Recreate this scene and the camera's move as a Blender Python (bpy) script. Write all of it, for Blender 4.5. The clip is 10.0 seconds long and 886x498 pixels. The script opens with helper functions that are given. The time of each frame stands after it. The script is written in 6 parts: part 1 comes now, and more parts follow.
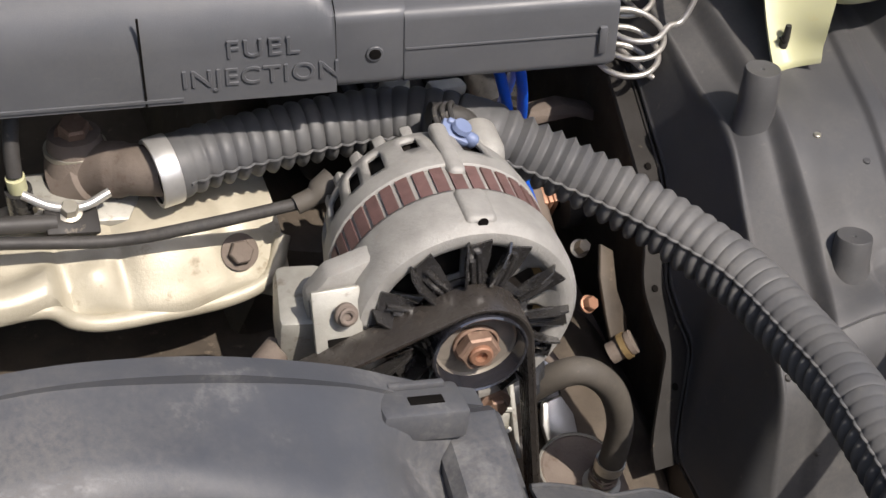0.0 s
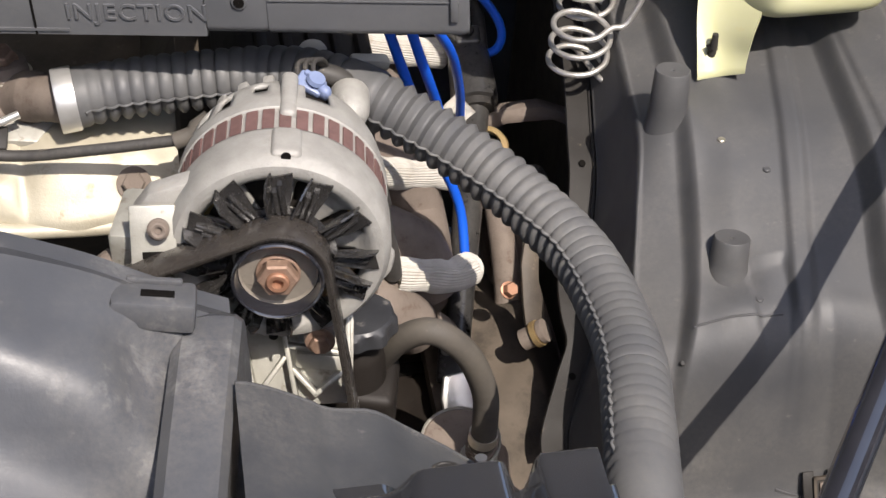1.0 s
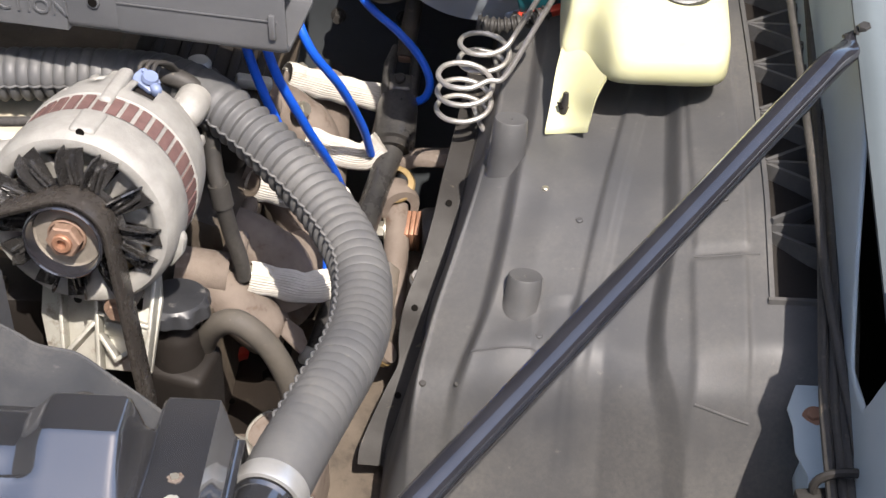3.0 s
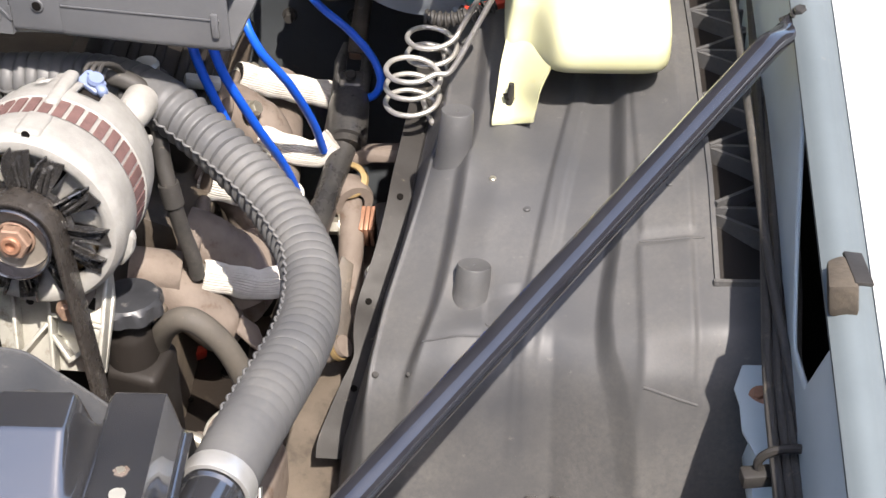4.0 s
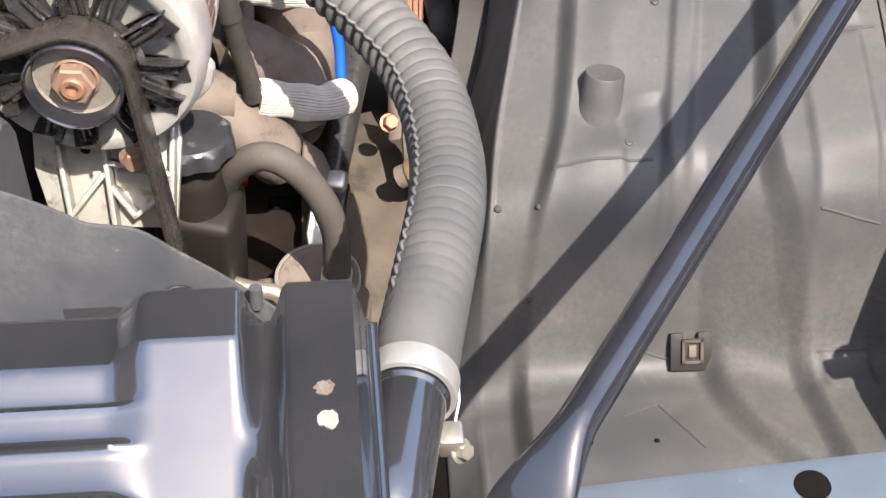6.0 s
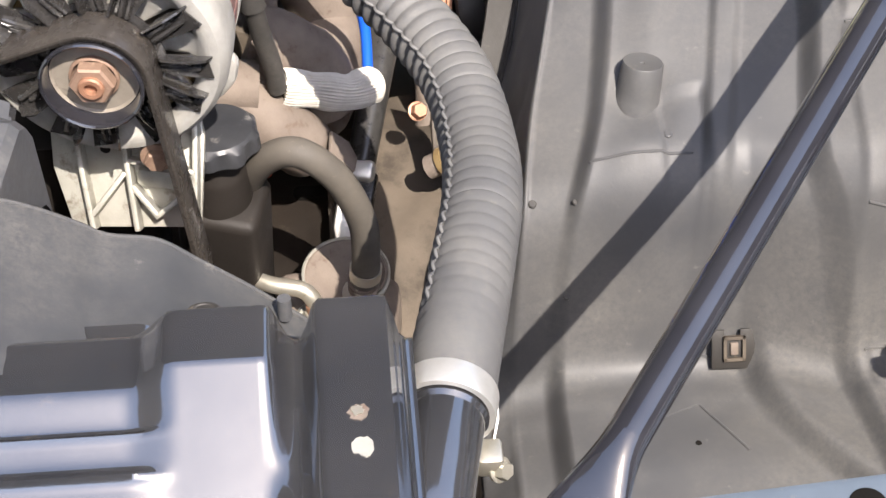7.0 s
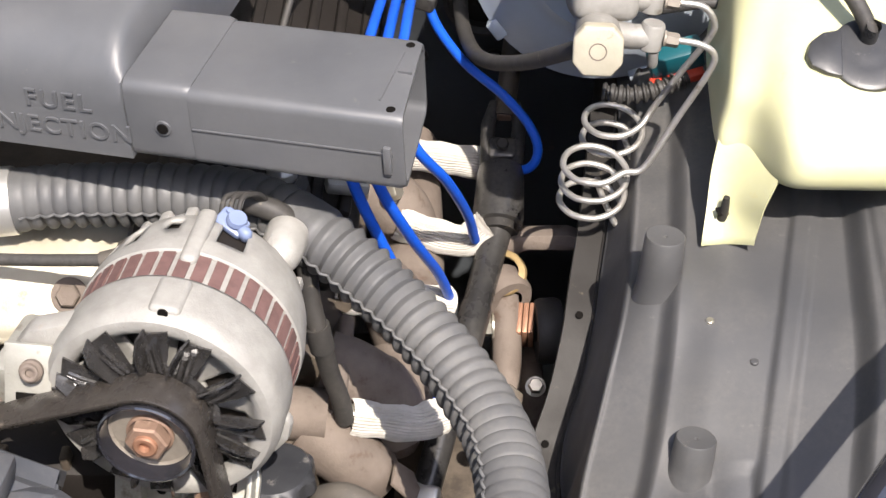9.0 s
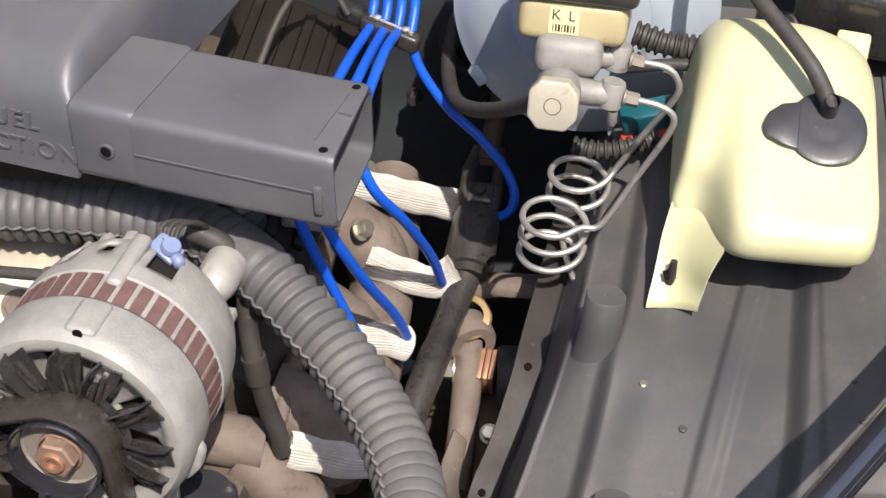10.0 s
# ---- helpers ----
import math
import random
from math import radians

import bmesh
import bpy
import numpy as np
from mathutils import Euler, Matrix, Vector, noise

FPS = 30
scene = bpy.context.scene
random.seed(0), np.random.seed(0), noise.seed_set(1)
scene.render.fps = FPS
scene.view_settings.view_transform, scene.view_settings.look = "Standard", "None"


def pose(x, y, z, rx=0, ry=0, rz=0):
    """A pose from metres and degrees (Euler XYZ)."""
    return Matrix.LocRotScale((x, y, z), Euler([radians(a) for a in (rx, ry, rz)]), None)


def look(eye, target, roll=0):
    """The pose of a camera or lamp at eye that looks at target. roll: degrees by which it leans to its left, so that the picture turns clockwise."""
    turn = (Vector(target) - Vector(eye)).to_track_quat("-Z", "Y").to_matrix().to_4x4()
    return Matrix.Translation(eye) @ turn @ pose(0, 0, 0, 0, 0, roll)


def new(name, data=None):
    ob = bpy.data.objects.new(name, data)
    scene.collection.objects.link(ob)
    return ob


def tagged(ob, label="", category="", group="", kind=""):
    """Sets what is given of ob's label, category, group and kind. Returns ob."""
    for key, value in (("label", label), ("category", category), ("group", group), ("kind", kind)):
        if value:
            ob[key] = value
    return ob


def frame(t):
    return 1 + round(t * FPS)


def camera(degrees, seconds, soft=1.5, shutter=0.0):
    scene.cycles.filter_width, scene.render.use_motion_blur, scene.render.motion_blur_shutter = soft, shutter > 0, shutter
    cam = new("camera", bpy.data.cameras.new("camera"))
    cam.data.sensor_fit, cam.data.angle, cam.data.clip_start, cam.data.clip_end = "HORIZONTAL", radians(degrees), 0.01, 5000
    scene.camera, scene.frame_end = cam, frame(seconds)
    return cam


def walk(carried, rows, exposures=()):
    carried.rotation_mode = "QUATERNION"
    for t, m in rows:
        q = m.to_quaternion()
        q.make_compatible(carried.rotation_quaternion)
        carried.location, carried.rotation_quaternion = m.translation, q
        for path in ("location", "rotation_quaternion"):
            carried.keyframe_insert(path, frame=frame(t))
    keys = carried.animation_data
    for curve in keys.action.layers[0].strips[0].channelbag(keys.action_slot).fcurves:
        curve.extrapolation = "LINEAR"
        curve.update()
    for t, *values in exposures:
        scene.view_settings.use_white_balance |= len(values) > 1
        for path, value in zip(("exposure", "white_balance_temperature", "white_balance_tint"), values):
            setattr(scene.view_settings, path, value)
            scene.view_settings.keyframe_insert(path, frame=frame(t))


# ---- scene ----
cam = camera(29.59, 10.0)
PATH = [
    (0, (-0.2992, -0.5631, 1.4457), (0.0118, 0.0838, 0.7493), 5.33),
    (0.5, (-0.1921, -0.6168, 1.4338), (0.0549, 0.0745, 0.7548), 4.12),
    (1, (-0.0284, -0.7429, 1.4340), (0.0988, -0.0074, 0.7685), 1.03),
    (1.5, (0.0673, -0.7641, 1.4547), (0.1533, -0.0325, 0.7784), 2.64),
    (2, (0.1621, -0.7903, 1.4669), (0.1920, -0.0497, 0.7956), 2.76),
    (2.2, (0.2055, -0.8098, 1.4523), (0.2036, -0.0560, 0.7952), 2.03),
    (3.5, (0.3158, -0.8948, 1.4410), (0.2745, -0.1016, 0.8334), 0.82),
    (4, (0.3229, -0.8914, 1.4422), (0.2956, -0.1011, 0.8300), -0.22),
    (4.5, (0.3005, -0.8686, 1.4281), (0.3023, -0.0827, 0.8097), -0.15),
    (5, (0.2477, -0.8061, 1.4233), (0.2750, -0.0552, 0.7636), -0.41),
    (5.5, (0.1583, -0.7497, 1.3939), (0.2255, -0.0408, 0.6918), 1.17),
    (5.7, (0.1402, -0.7332, 1.3764), (0.2126, -0.0346, 0.6646), 1.62),
    (6.8, (0.1286, -0.6818, 1.3496), (0.1875, -0.0132, 0.6083), 0.59),
    (7, (0.1297, -0.6725, 1.3504), (0.1866, -0.0038, 0.6091), 0.37),
    (7.3, (0.1296, -0.6583, 1.3670), (0.1886, 0.0162, 0.6310), 0.37),
    (7.5, (0.1295, -0.6554, 1.3856), (0.1899, 0.0320, 0.6619), 0.30),
    (8, (0.1285, -0.6526, 1.4241), (0.1903, 0.0551, 0.7203), -0.77),
    (8.5, (0.1464, -0.6346, 1.4369), (0.1763, 0.0882, 0.7466), -2.49),
    (9, (0.1921, -0.6056, 1.4465), (0.1583, 0.1347, 0.7751), -0.75),
    (9.5, (0.2432, -0.5949, 1.4504), (0.1614, 0.1483, 0.7864), -0.14),
    (10, (0.2876, -0.5933, 1.4565), (0.1973, 0.1534, 0.7975), 0.85),
]
walk(cam, [(t, look(eye, target, roll)) for t, eye, target, roll in PATH],
     [(0.0, 0.68, 6620, 13), (1.0, 0.92, 6620, 13), (2.0, 1.18, 6620, 13), (3.5, 1.42, 6620, 13), (4.5, 1.70, 6620, 13), (5.5, 1.70, 6650, 13), (7.0, 1.70, 6700, 13), (8.5, 1.55, 6620, 13), (10.0, 0.97, 6560, 13)])

# ---- light ----
SUN_AZ, SUN_EL = 156.0, 57.5   # degrees: azimuth from +y towards +x
world = bpy.data.worlds.new("daylight")
scene.world = world
world.use_nodes = True
wn = world.node_tree.nodes
sky = wn.new("ShaderNodeTexSky")
sky.sky_type = 'NISHITA'
sky.sun_disc = False
sky.dust_density = 1.6
sky.ozone_density = 0.4
sky.sun_elevation = radians(SUN_EL)
sky.sun_rotation = radians(SUN_AZ)
world.node_tree.links.new(sky.outputs[0], wn["Background"].inputs[0])
wn["Background"].inputs[1].default_value = 0.15
sun_data = bpy.data.lights.new("sun", 'SUN')
sun_data.energy, sun_data.angle, sun_data.color = 3.6, radians(0.5), (1.0, 0.94, 0.86)
sun = new("sun", sun_data)
a, e = radians(SUN_AZ), radians(SUN_EL)
SUN_DIR = Vector((math.sin(a) * math.cos(e), math.cos(a) * math.cos(e), math.sin(e)))
sun.matrix_world = look(SUN_DIR * 10, (0, 0, 0))


# ---- materials ----
def mat(name, c1, c2=None, rough=0.5, metal=0.0, scale=40.0, bump=0.15, bump_scale=400.0, spots=None, spot_amount=0.0,
        spot_scale=90.0, rough_var=0.12, coat=0.0, trans=0.0, ior=1.45, sss=0.0, spec=0.5, dust=0.0):
    """A painted, moulded or cast surface: two tones by a broad noise, fine relief, and specks of dirt or wear."""
    m = bpy.data.materials.new(name)
    m.use_nodes = True
    nt = m.node_tree
    n, l = nt.nodes, nt.links
    b = n["Principled BSDF"]
    co = n.new("ShaderNodeTexCoord").outputs["Object"]
    c2 = c2 or tuple(v * 0.7 for v in c1)

    def tex(sc, detail=5, rgh=0.6):
        t = n.new("ShaderNodeTexNoise")
        t.inputs["Scale"].default_value, t.inputs["Detail"].default_value, t.inputs["Roughness"].default_value = sc, detail, rgh
        l.new(co, t.inputs["Vector"])
        return t.outputs["Fac"]

    def ramp(src, lo, hi):
        r = n.new("ShaderNodeMapRange")
        r.inputs[1].default_value, r.inputs[2].default_value = lo, hi
        l.new(src, r.inputs[0])
        return r.outputs[0]

    mix = n.new("ShaderNodeMix")
    mix.data_type = 'RGBA'
    l.new(ramp(tex(scale), 0.32, 0.68), mix.inputs[0])
    mix.inputs[6].default_value, mix.inputs[7].default_value = (*c1, 1), (*c2, 1)
    colour = mix.outputs[2]
    if spots:
        mx = n.new("ShaderNodeMix")
        mx.data_type = 'RGBA'
        l.new(ramp(tex(spot_scale, 6, 0.7), 0.66 - spot_amount, 0.80 - spot_amount), mx.inputs[0])
        l.new(colour, mx.inputs[6])
        mx.inputs[7].default_value = (*spots, 1)
        colour = mx.outputs[2]
    film = None
    if dust:
        def times(p, q):
            m_ = n.new("ShaderNodeMath")
            m_.operation = 'MULTIPLY'
            l.new(p, m_.inputs[0])
            if isinstance(q, float):
                m_.inputs[1].default_value = q
            else:
                l.new(q, m_.inputs[1])
            return m_.outputs[0]
        film = times(times(ramp(tex(6.5, 6, 0.65), 0.40, 0.66), ramp(tex(260, 5, 0.75), 0.30, 0.72)), float(dust))
        mx = n.new("ShaderNodeMix")
        mx.data_type = 'RGBA'
        l.new(film, mx.inputs[0])
        l.new(colour, mx.inputs[6])
        mx.inputs[7].default_value = (0.21, 0.195, 0.17, 1)
        colour = mx.outputs[2]
    l.new(colour, b.inputs["Base Color"])
    rr = n.new("ShaderNodeMapRange")
    rr.inputs[3].default_value, rr.inputs[4].default_value = max(0.03, rough - rough_var), min(1, rough + rough_var)
    l.new(tex(scale * 2.7), rr.inputs[0])
    rough_out = rr.outputs[0]
    if film:
        ad = n.new("ShaderNodeMath")
        ad.use_clamp = True
        l.new(rough_out, ad.inputs[0])
        l.new(film, ad.inputs[1])
        rough_out = ad.outputs[0]
    l.new(rough_out, b.inputs["Roughness"])
    b.inputs["Metallic"].default_value = metal
    b.inputs["Coat Weight"].default_value = coat
    b.inputs["Transmission Weight"].default_value = trans
    b.inputs["IOR"].default_value = ior
    b.inputs["Specular IOR Level"].default_value = spec
    if sss:
        b.inputs["Subsurface Weight"].default_value = sss
        b.inputs["Subsurface Radius"].default_value = (0.02, 0.02, 0.012)
    if bump:
        bp = n.new("ShaderNodeBump")
        bp.inputs["Strength"].default_value, bp.inputs["Distance"].default_value = bump, 0.0006
        l.new(tex(bump_scale, 4), bp.inputs["Height"])
        l.new(bp.outputs[0], b.inputs["Normal"])
    return m


DUST = (0.30, 0.25, 0.19)
M = dict(
    liner=mat("liner_plastic", (0.052, 0.053, 0.056), (0.070, 0.069, 0.068), 0.52, dust=0.42, scale=9, bump=0.14, bump_scale=520, spots=(0.13, 0.124, 0.112), spot_amount=0.015, spot_scale=75),
    box=mat("moulded_plastic", (0.082, 0.085, 0.091), (0.102, 0.105, 0.111), 0.40, dust=0.22, scale=18, bump=0.12, bump_scale=900, spots=(0.16, 0.155, 0.14), spot_amount=0.0, spot_scale=60),
    cap=mat("dusty_cap_rubber", (0.024, 0.025, 0.028), (0.040, 0.041, 0.044), 0.38, scale=40, bump=0.15, spots=(0.20, 0.19, 0.175), spot_amount=0.04, spot_scale=70),
    hose=mat("hose_plastic", (0.074, 0.075, 0.078), (0.102, 0.102, 0.100), 0.50, dust=0.40, scale=25, bump=0.1, bump_scale=900, spots=(0.15, 0.14, 0.12), spot_amount=0.03, spot_scale=50),
    fan=mat("worn_fan_enamel", (0.020, 0.019, 0.019), (0.034, 0.032, 0.030), 0.26, 0.0, ior=1.9, scale=70, bump=0.15, rough_var=0.08, coat=0.4, spots=(0.10, 0.08, 0.065), spot_amount=0.02),
    dull=mat("dull_lobe_plastic", (0.036, 0.038, 0.042), (0.052, 0.054, 0.057), 0.62, dust=0.45, spec=0.35, scale=12, bump=0.2, bump_scale=420, spots=(0.17, 0.16, 0.145), spot_amount=0.05, spot_scale=24),
    line=mat("dull_steel_tube", (0.58, 0.56, 0.52), (0.46, 0.44, 0.40), 0.42, 0.75, scale=60, bump=0.1, spots=(0.30, 0.25, 0.19), spot_amount=0.04),
    belt=mat("belt_rubber", (0.044, 0.039, 0.034), (0.032, 0.028, 0.025), 0.28, scale=50, bump=0.1, spots=(0.12, 0.10, 0.08), spot_amount=0.06),
    dish=mat("dusty_pulley_steel", (0.27, 0.24, 0.20), (0.20, 0.175, 0.145), 0.6, 0.3, scale=60, bump=0.2, spots=(0.12, 0.10, 0.08), spot_amount=0.08),
    rubber=mat("rubber", (0.028, 0.027, 0.026), (0.042, 0.039, 0.036), 0.55, dust=0.30, scale=40, bump=0.15, spots=(0.14, 0.12, 0.09), spot_amount=0.05),
    dusty=mat("dusty_rubber", (0.10, 0.088, 0.072), (0.065, 0.058, 0.050), 0.7, scale=35, bump=0.2, spots=(0.16, 0.137, 0.107), spot_amount=0.04),
    black=mat("black_paint", (0.018, 0.018, 0.019), (0.028, 0.027, 0.026), 0.26, dust=0.25, scale=25, bump=0.05, coat=0.2, spots=(0.10, 0.09, 0.075), spot_amount=0.0),
    gloss=mat("gloss_black_panel", (0.020, 0.021, 0.024), (0.030, 0.030, 0.032), 0.13, dust=0.06, scale=14, bump=0.05, bump_scale=250, rough_var=0.05, coat=1.0, ior=2.3, spots=(0.10, 0.085, 0.07), spot_amount=0.02, spot_scale=70),
    strut=mat("strut_paint", (0.016, 0.016, 0.020), (0.024, 0.024, 0.028), 0.10, scale=30, bump=0.04, rough_var=0.03, coat=0.8, ior=1.7),
    alu=mat("cast_aluminium", (0.36, 0.35, 0.322), (0.275, 0.265, 0.243), 0.6, 0.2, scale=60, bump=0.7, bump_scale=620, spots=(0.34, 0.31, 0.27), spot_amount=0.03),
    bracket=mat("weathered_aluminium", (0.46, 0.45, 0.40), (0.33, 0.32, 0.28), 0.5, 0.45, scale=40, bump=0.3, bump_scale=600, spots=(0.18, 0.15, 0.11), spot_amount=0.08, spot_scale=60),
    mcast=mat("dull_valve_alloy", (0.30, 0.29, 0.265), (0.21, 0.20, 0.18), 0.6, 0.2, scale=45, bump=0.4, bump_scale=800, spots=(0.13, 0.11, 0.085), spot_amount=0.08, spot_scale=55),
    cream=mat("stained_cast_alloy", (0.48, 0.445, 0.35), (0.36, 0.325, 0.245), 0.48, 0.2, scale=22, bump=0.35, bump_scale=500, spots=(0.20, 0.16, 0.10), spot_amount=0.07, spot_scale=40),
    iron=mat("dusty_cast_iron", (0.19, 0.155, 0.128), (0.12, 0.095, 0.078), 0.8, 0.1, scale=30, bump=0.5, bump_scale=500, spots=(0.10, 0.065, 0.045), spot_amount=0.08, spot_scale=60),
    grime=mat("oily_grime", (0.045, 0.036, 0.028), (0.085, 0.068, 0.050), 0.6, scale=30, bump=0.5, bump_scale=300, spots=(0.16, 0.13, 0.095), spot_amount=0.05),
    blackish=mat("shaded_plate_black", (0.011, 0.009, 0.0075), (0.018, 0.014, 0.011), 0.45, spec=0.3, scale=24, bump=0.4, bump_scale=200, spots=(0.05, 0.04, 0.03), spot_amount=0.02, spot_scale=60),
    tan=mat("dusty_frame", (0.105, 0.084, 0.063), (0.066, 0.053, 0.040), 0.85, scale=18, bump=0.4, bump_scale=300, spots=(0.045, 0.036, 0.027), spot_amount=0.16, spot_scale=20),
    rail=mat("worn_rail_paint", (0.030, 0.028, 0.026), (0.022, 0.020, 0.018), 0.55, 0.0, spec=0.35, scale=30, bump=0.2, spots=(0.22, 0.18, 0.13), spot_amount=0.05, spot_scale=50),
    rust=mat("rusty_steel", (0.33, 0.225, 0.165), (0.25, 0.16, 0.115), 0.6, 0.45, scale=120, bump=0.4, bump_scale=900, spots=(0.55, 0.40, 0.30), spot_amount=0.06),
    steel=mat("bright_steel", (0.66, 0.65, 0.62), (0.55, 0.54, 0.51), 0.36, 0.7, scale=60, bump=0.08, spots=(0.35, 0.30, 0.24), spot_amount=0.02),
    zinc=mat("zinc_plating", (0.58, 0.55, 0.47), (0.45, 0.42, 0.34), 0.4, 0.8, scale=60, bump=0.15, spots=(0.30, 0.22, 0.15), spot_amount=0.06),
    brass=mat("yellow_zinc", (0.36, 0.26, 0.12), (0.26, 0.18, 0.09), 0.5, 0.5, scale=60, bump=0.15, spots=(0.2, 0.14, 0.08), spot_amount=0.06),
    copper=mat("copper_plate", (0.38, 0.20, 0.125), (0.28, 0.15, 0.095), 0.5, 0.4, scale=60, bump=0.2),
    lam=mat("rusty_laminations", (0.20, 0.115, 0.105), (0.14, 0.082, 0.074), 0.6, 0.3, scale=90, bump=0.3, bump_scale=1200),
    blue=mat("blue_silicone", (0.008, 0.10, 0.62), (0.007, 0.085, 0.52), 0.4, scale=30, bump=0.05, bump_scale=600),
    sleeve=mat("heat_sleeve", (0.52, 0.50, 0.455), (0.40, 0.375, 0.33), 0.75, 0.0, spec=0.3, scale=50, bump=0.3, bump_scale=800, spots=(0.40, 0.33, 0.25), spot_amount=0.05),
    tank=mat("yellowed_tank", (0.54, 0.53, 0.33), (0.46, 0.455, 0.26), 0.42, scale=9, bump=0.08, bump_scale=300, sss=0.25, spots=(0.52, 0.44, 0.20), spot_amount=0.02, spot_scale=20),
    booster=mat("grey_zinc_paint", (0.36, 0.40, 0.44), (0.31, 0.35, 0.39), 0.42, 0.25, scale=15, bump=0.1, spots=(0.25, 0.23, 0.20), spot_amount=0.02),
    # base raised to lift the inner wall, which lies in shade
    fender=mat("pale_blue_paint", (0.50, 0.575, 0.60), (0.45, 0.52, 0.545), 0.4, scale=12, bump=0.08, spots=(0.28, 0.27, 0.25), spot_amount=0.0),
    white=mat("white_car_paint", (0.72, 0.73, 0.72), (0.69, 0.70, 0.69), 0.25, scale=6, bump=0.0, coat=0.5),
    firewall=mat("firewall_paint", (0.066, 0.073, 0.079), (0.052, 0.057, 0.061), 0.45, scale=12, bump=0.15, spots=(0.13, 0.11, 0.09), spot_amount=0.03),
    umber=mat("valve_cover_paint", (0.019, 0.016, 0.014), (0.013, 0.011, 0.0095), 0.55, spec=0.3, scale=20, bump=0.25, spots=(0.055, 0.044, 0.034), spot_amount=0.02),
    teal=mat("teal_plastic", (0.008, 0.10, 0.12), (0.006, 0.075, 0.095), 0.4, scale=30, bump=0.05),
    red=mat("red_plastic", (0.55, 0.06, 0.03), (0.45, 0.05, 0.03), 0.4, scale=30, bump=0.05),
    label=mat("paper_label", (0.78, 0.66, 0.34), (0.72, 0.60, 0.30), 0.6, scale=40, bump=0.05),
    ink=mat("black_ink", (0.02, 0.02, 0.02), (0.03, 0.03, 0.03), 0.6, bump=0),
    res=mat("reservoir_resin", (0.42, 0.36, 0.20), (0.33, 0.28, 0.16), 0.4, scale=20, bump=0.1, spots=(0.2, 0.15, 0.08), spot_amount=0.04),
    lilac=mat("lilac_plastic", (0.19, 0.235, 0.36), (0.15, 0.19, 0.31), 0.4, scale=30, bump=0.05),
    foam=mat("weathered_foam", (0.085, 0.070, 0.052), (0.050, 0.041, 0.031), 0.85, scale=70, bump=0.9, bump_scale=260),
    shroud=mat("chalky_plastic", (0.050, 0.053, 0.060), (0.068, 0.071, 0.078), 0.40, dust=0.5, scale=11, bump=0.15, bump_scale=500, spots=(0.17, 0.17, 0.168), spot_amount=0.07, spot_scale=13, rough_var=0.16),
    # darker copy of the fender paint, toned down for the sunlit flange
    flange=mat("sunlit_flange_paint", (0.115, 0.136, 0.145), (0.098, 0.117, 0.126), 0.6, spec=0.3, scale=14, bump=0.1, spots=(0.16, 0.155, 0.145), spot_amount=0.01),
    slate=mat("slate_blue_paint", (0.10, 0.125, 0.155), (0.08, 0.10, 0.125), 0.38, scale=20, bump=0.1, spots=(0.2, 0.19, 0.17), spot_amount=0.02),
    groove=mat("browned_pulley", (0.20, 0.115, 0.075), (0.12, 0.07, 0.048), 0.34, 0.55, scale=60, bump=0.1),
    asphalt=mat("asphalt", (0.055, 0.053, 0.05), (0.04, 0.039, 0.037), 0.85, scale=12, bump=0.6, bump_scale=150),
    # near-black colour puts the shade of holes and cavities into the material
    dark=mat("cavity_shade", (0.006, 0.0055, 0.005), (0.010, 0.009, 0.008), 0.9, spec=0.05, scale=20, bump=0.1),
)


# ---- geometry helpers ----
def cr(pts, n=8):
    """A smooth curve through points, n steps a span."""
    p = [np.array(q, float) for q in pts]
    p = [2 * p[0] - p[1]] + p + [2 * p[-1] - p[-2]]
    out = []
    for i in range(1, len(p) - 2):
        for k in range(n):
            t = k / n
            out.append(0.5 * (2 * p[i] + (p[i + 1] - p[i - 1]) * t + (2 * p[i - 1] - 5 * p[i] + 4 * p[i + 1] - p[i + 2]) * t * t
                              + (3 * p[i] - p[i - 1] - 3 * p[i + 1] + p[i + 2]) * t ** 3))
    out.append(p[-2])
    return np.array(out)


def even(path, step):
    """Resample a polyline to even steps."""
    d = np.r_[0, np.cumsum(np.linalg.norm(np.diff(path, axis=0), axis=1))]
    n = max(2, int(round(d[-1] / step)) + 1)
    s = np.linspace(0, d[-1], n)
    return np.stack([np.interp(s, d, path[:, k]) for k in range(3)], 1)


def frames(path):
    tan = np.gradient(path, axis=0)
    tan /= np.linalg.norm(tan, axis=1)[:, None]
    ref = np.array((0, 0, 1.0)) if abs(tan[0][2]) < 0.9 else np.array((1.0, 0, 0))
    out = []
    u = np.cross(ref, tan[0])
    for t in tan:
        u = u - t * (u @ t)
        u /= np.linalg.norm(u)
        out.append((u.copy(), np.cross(t, u)))
    return out


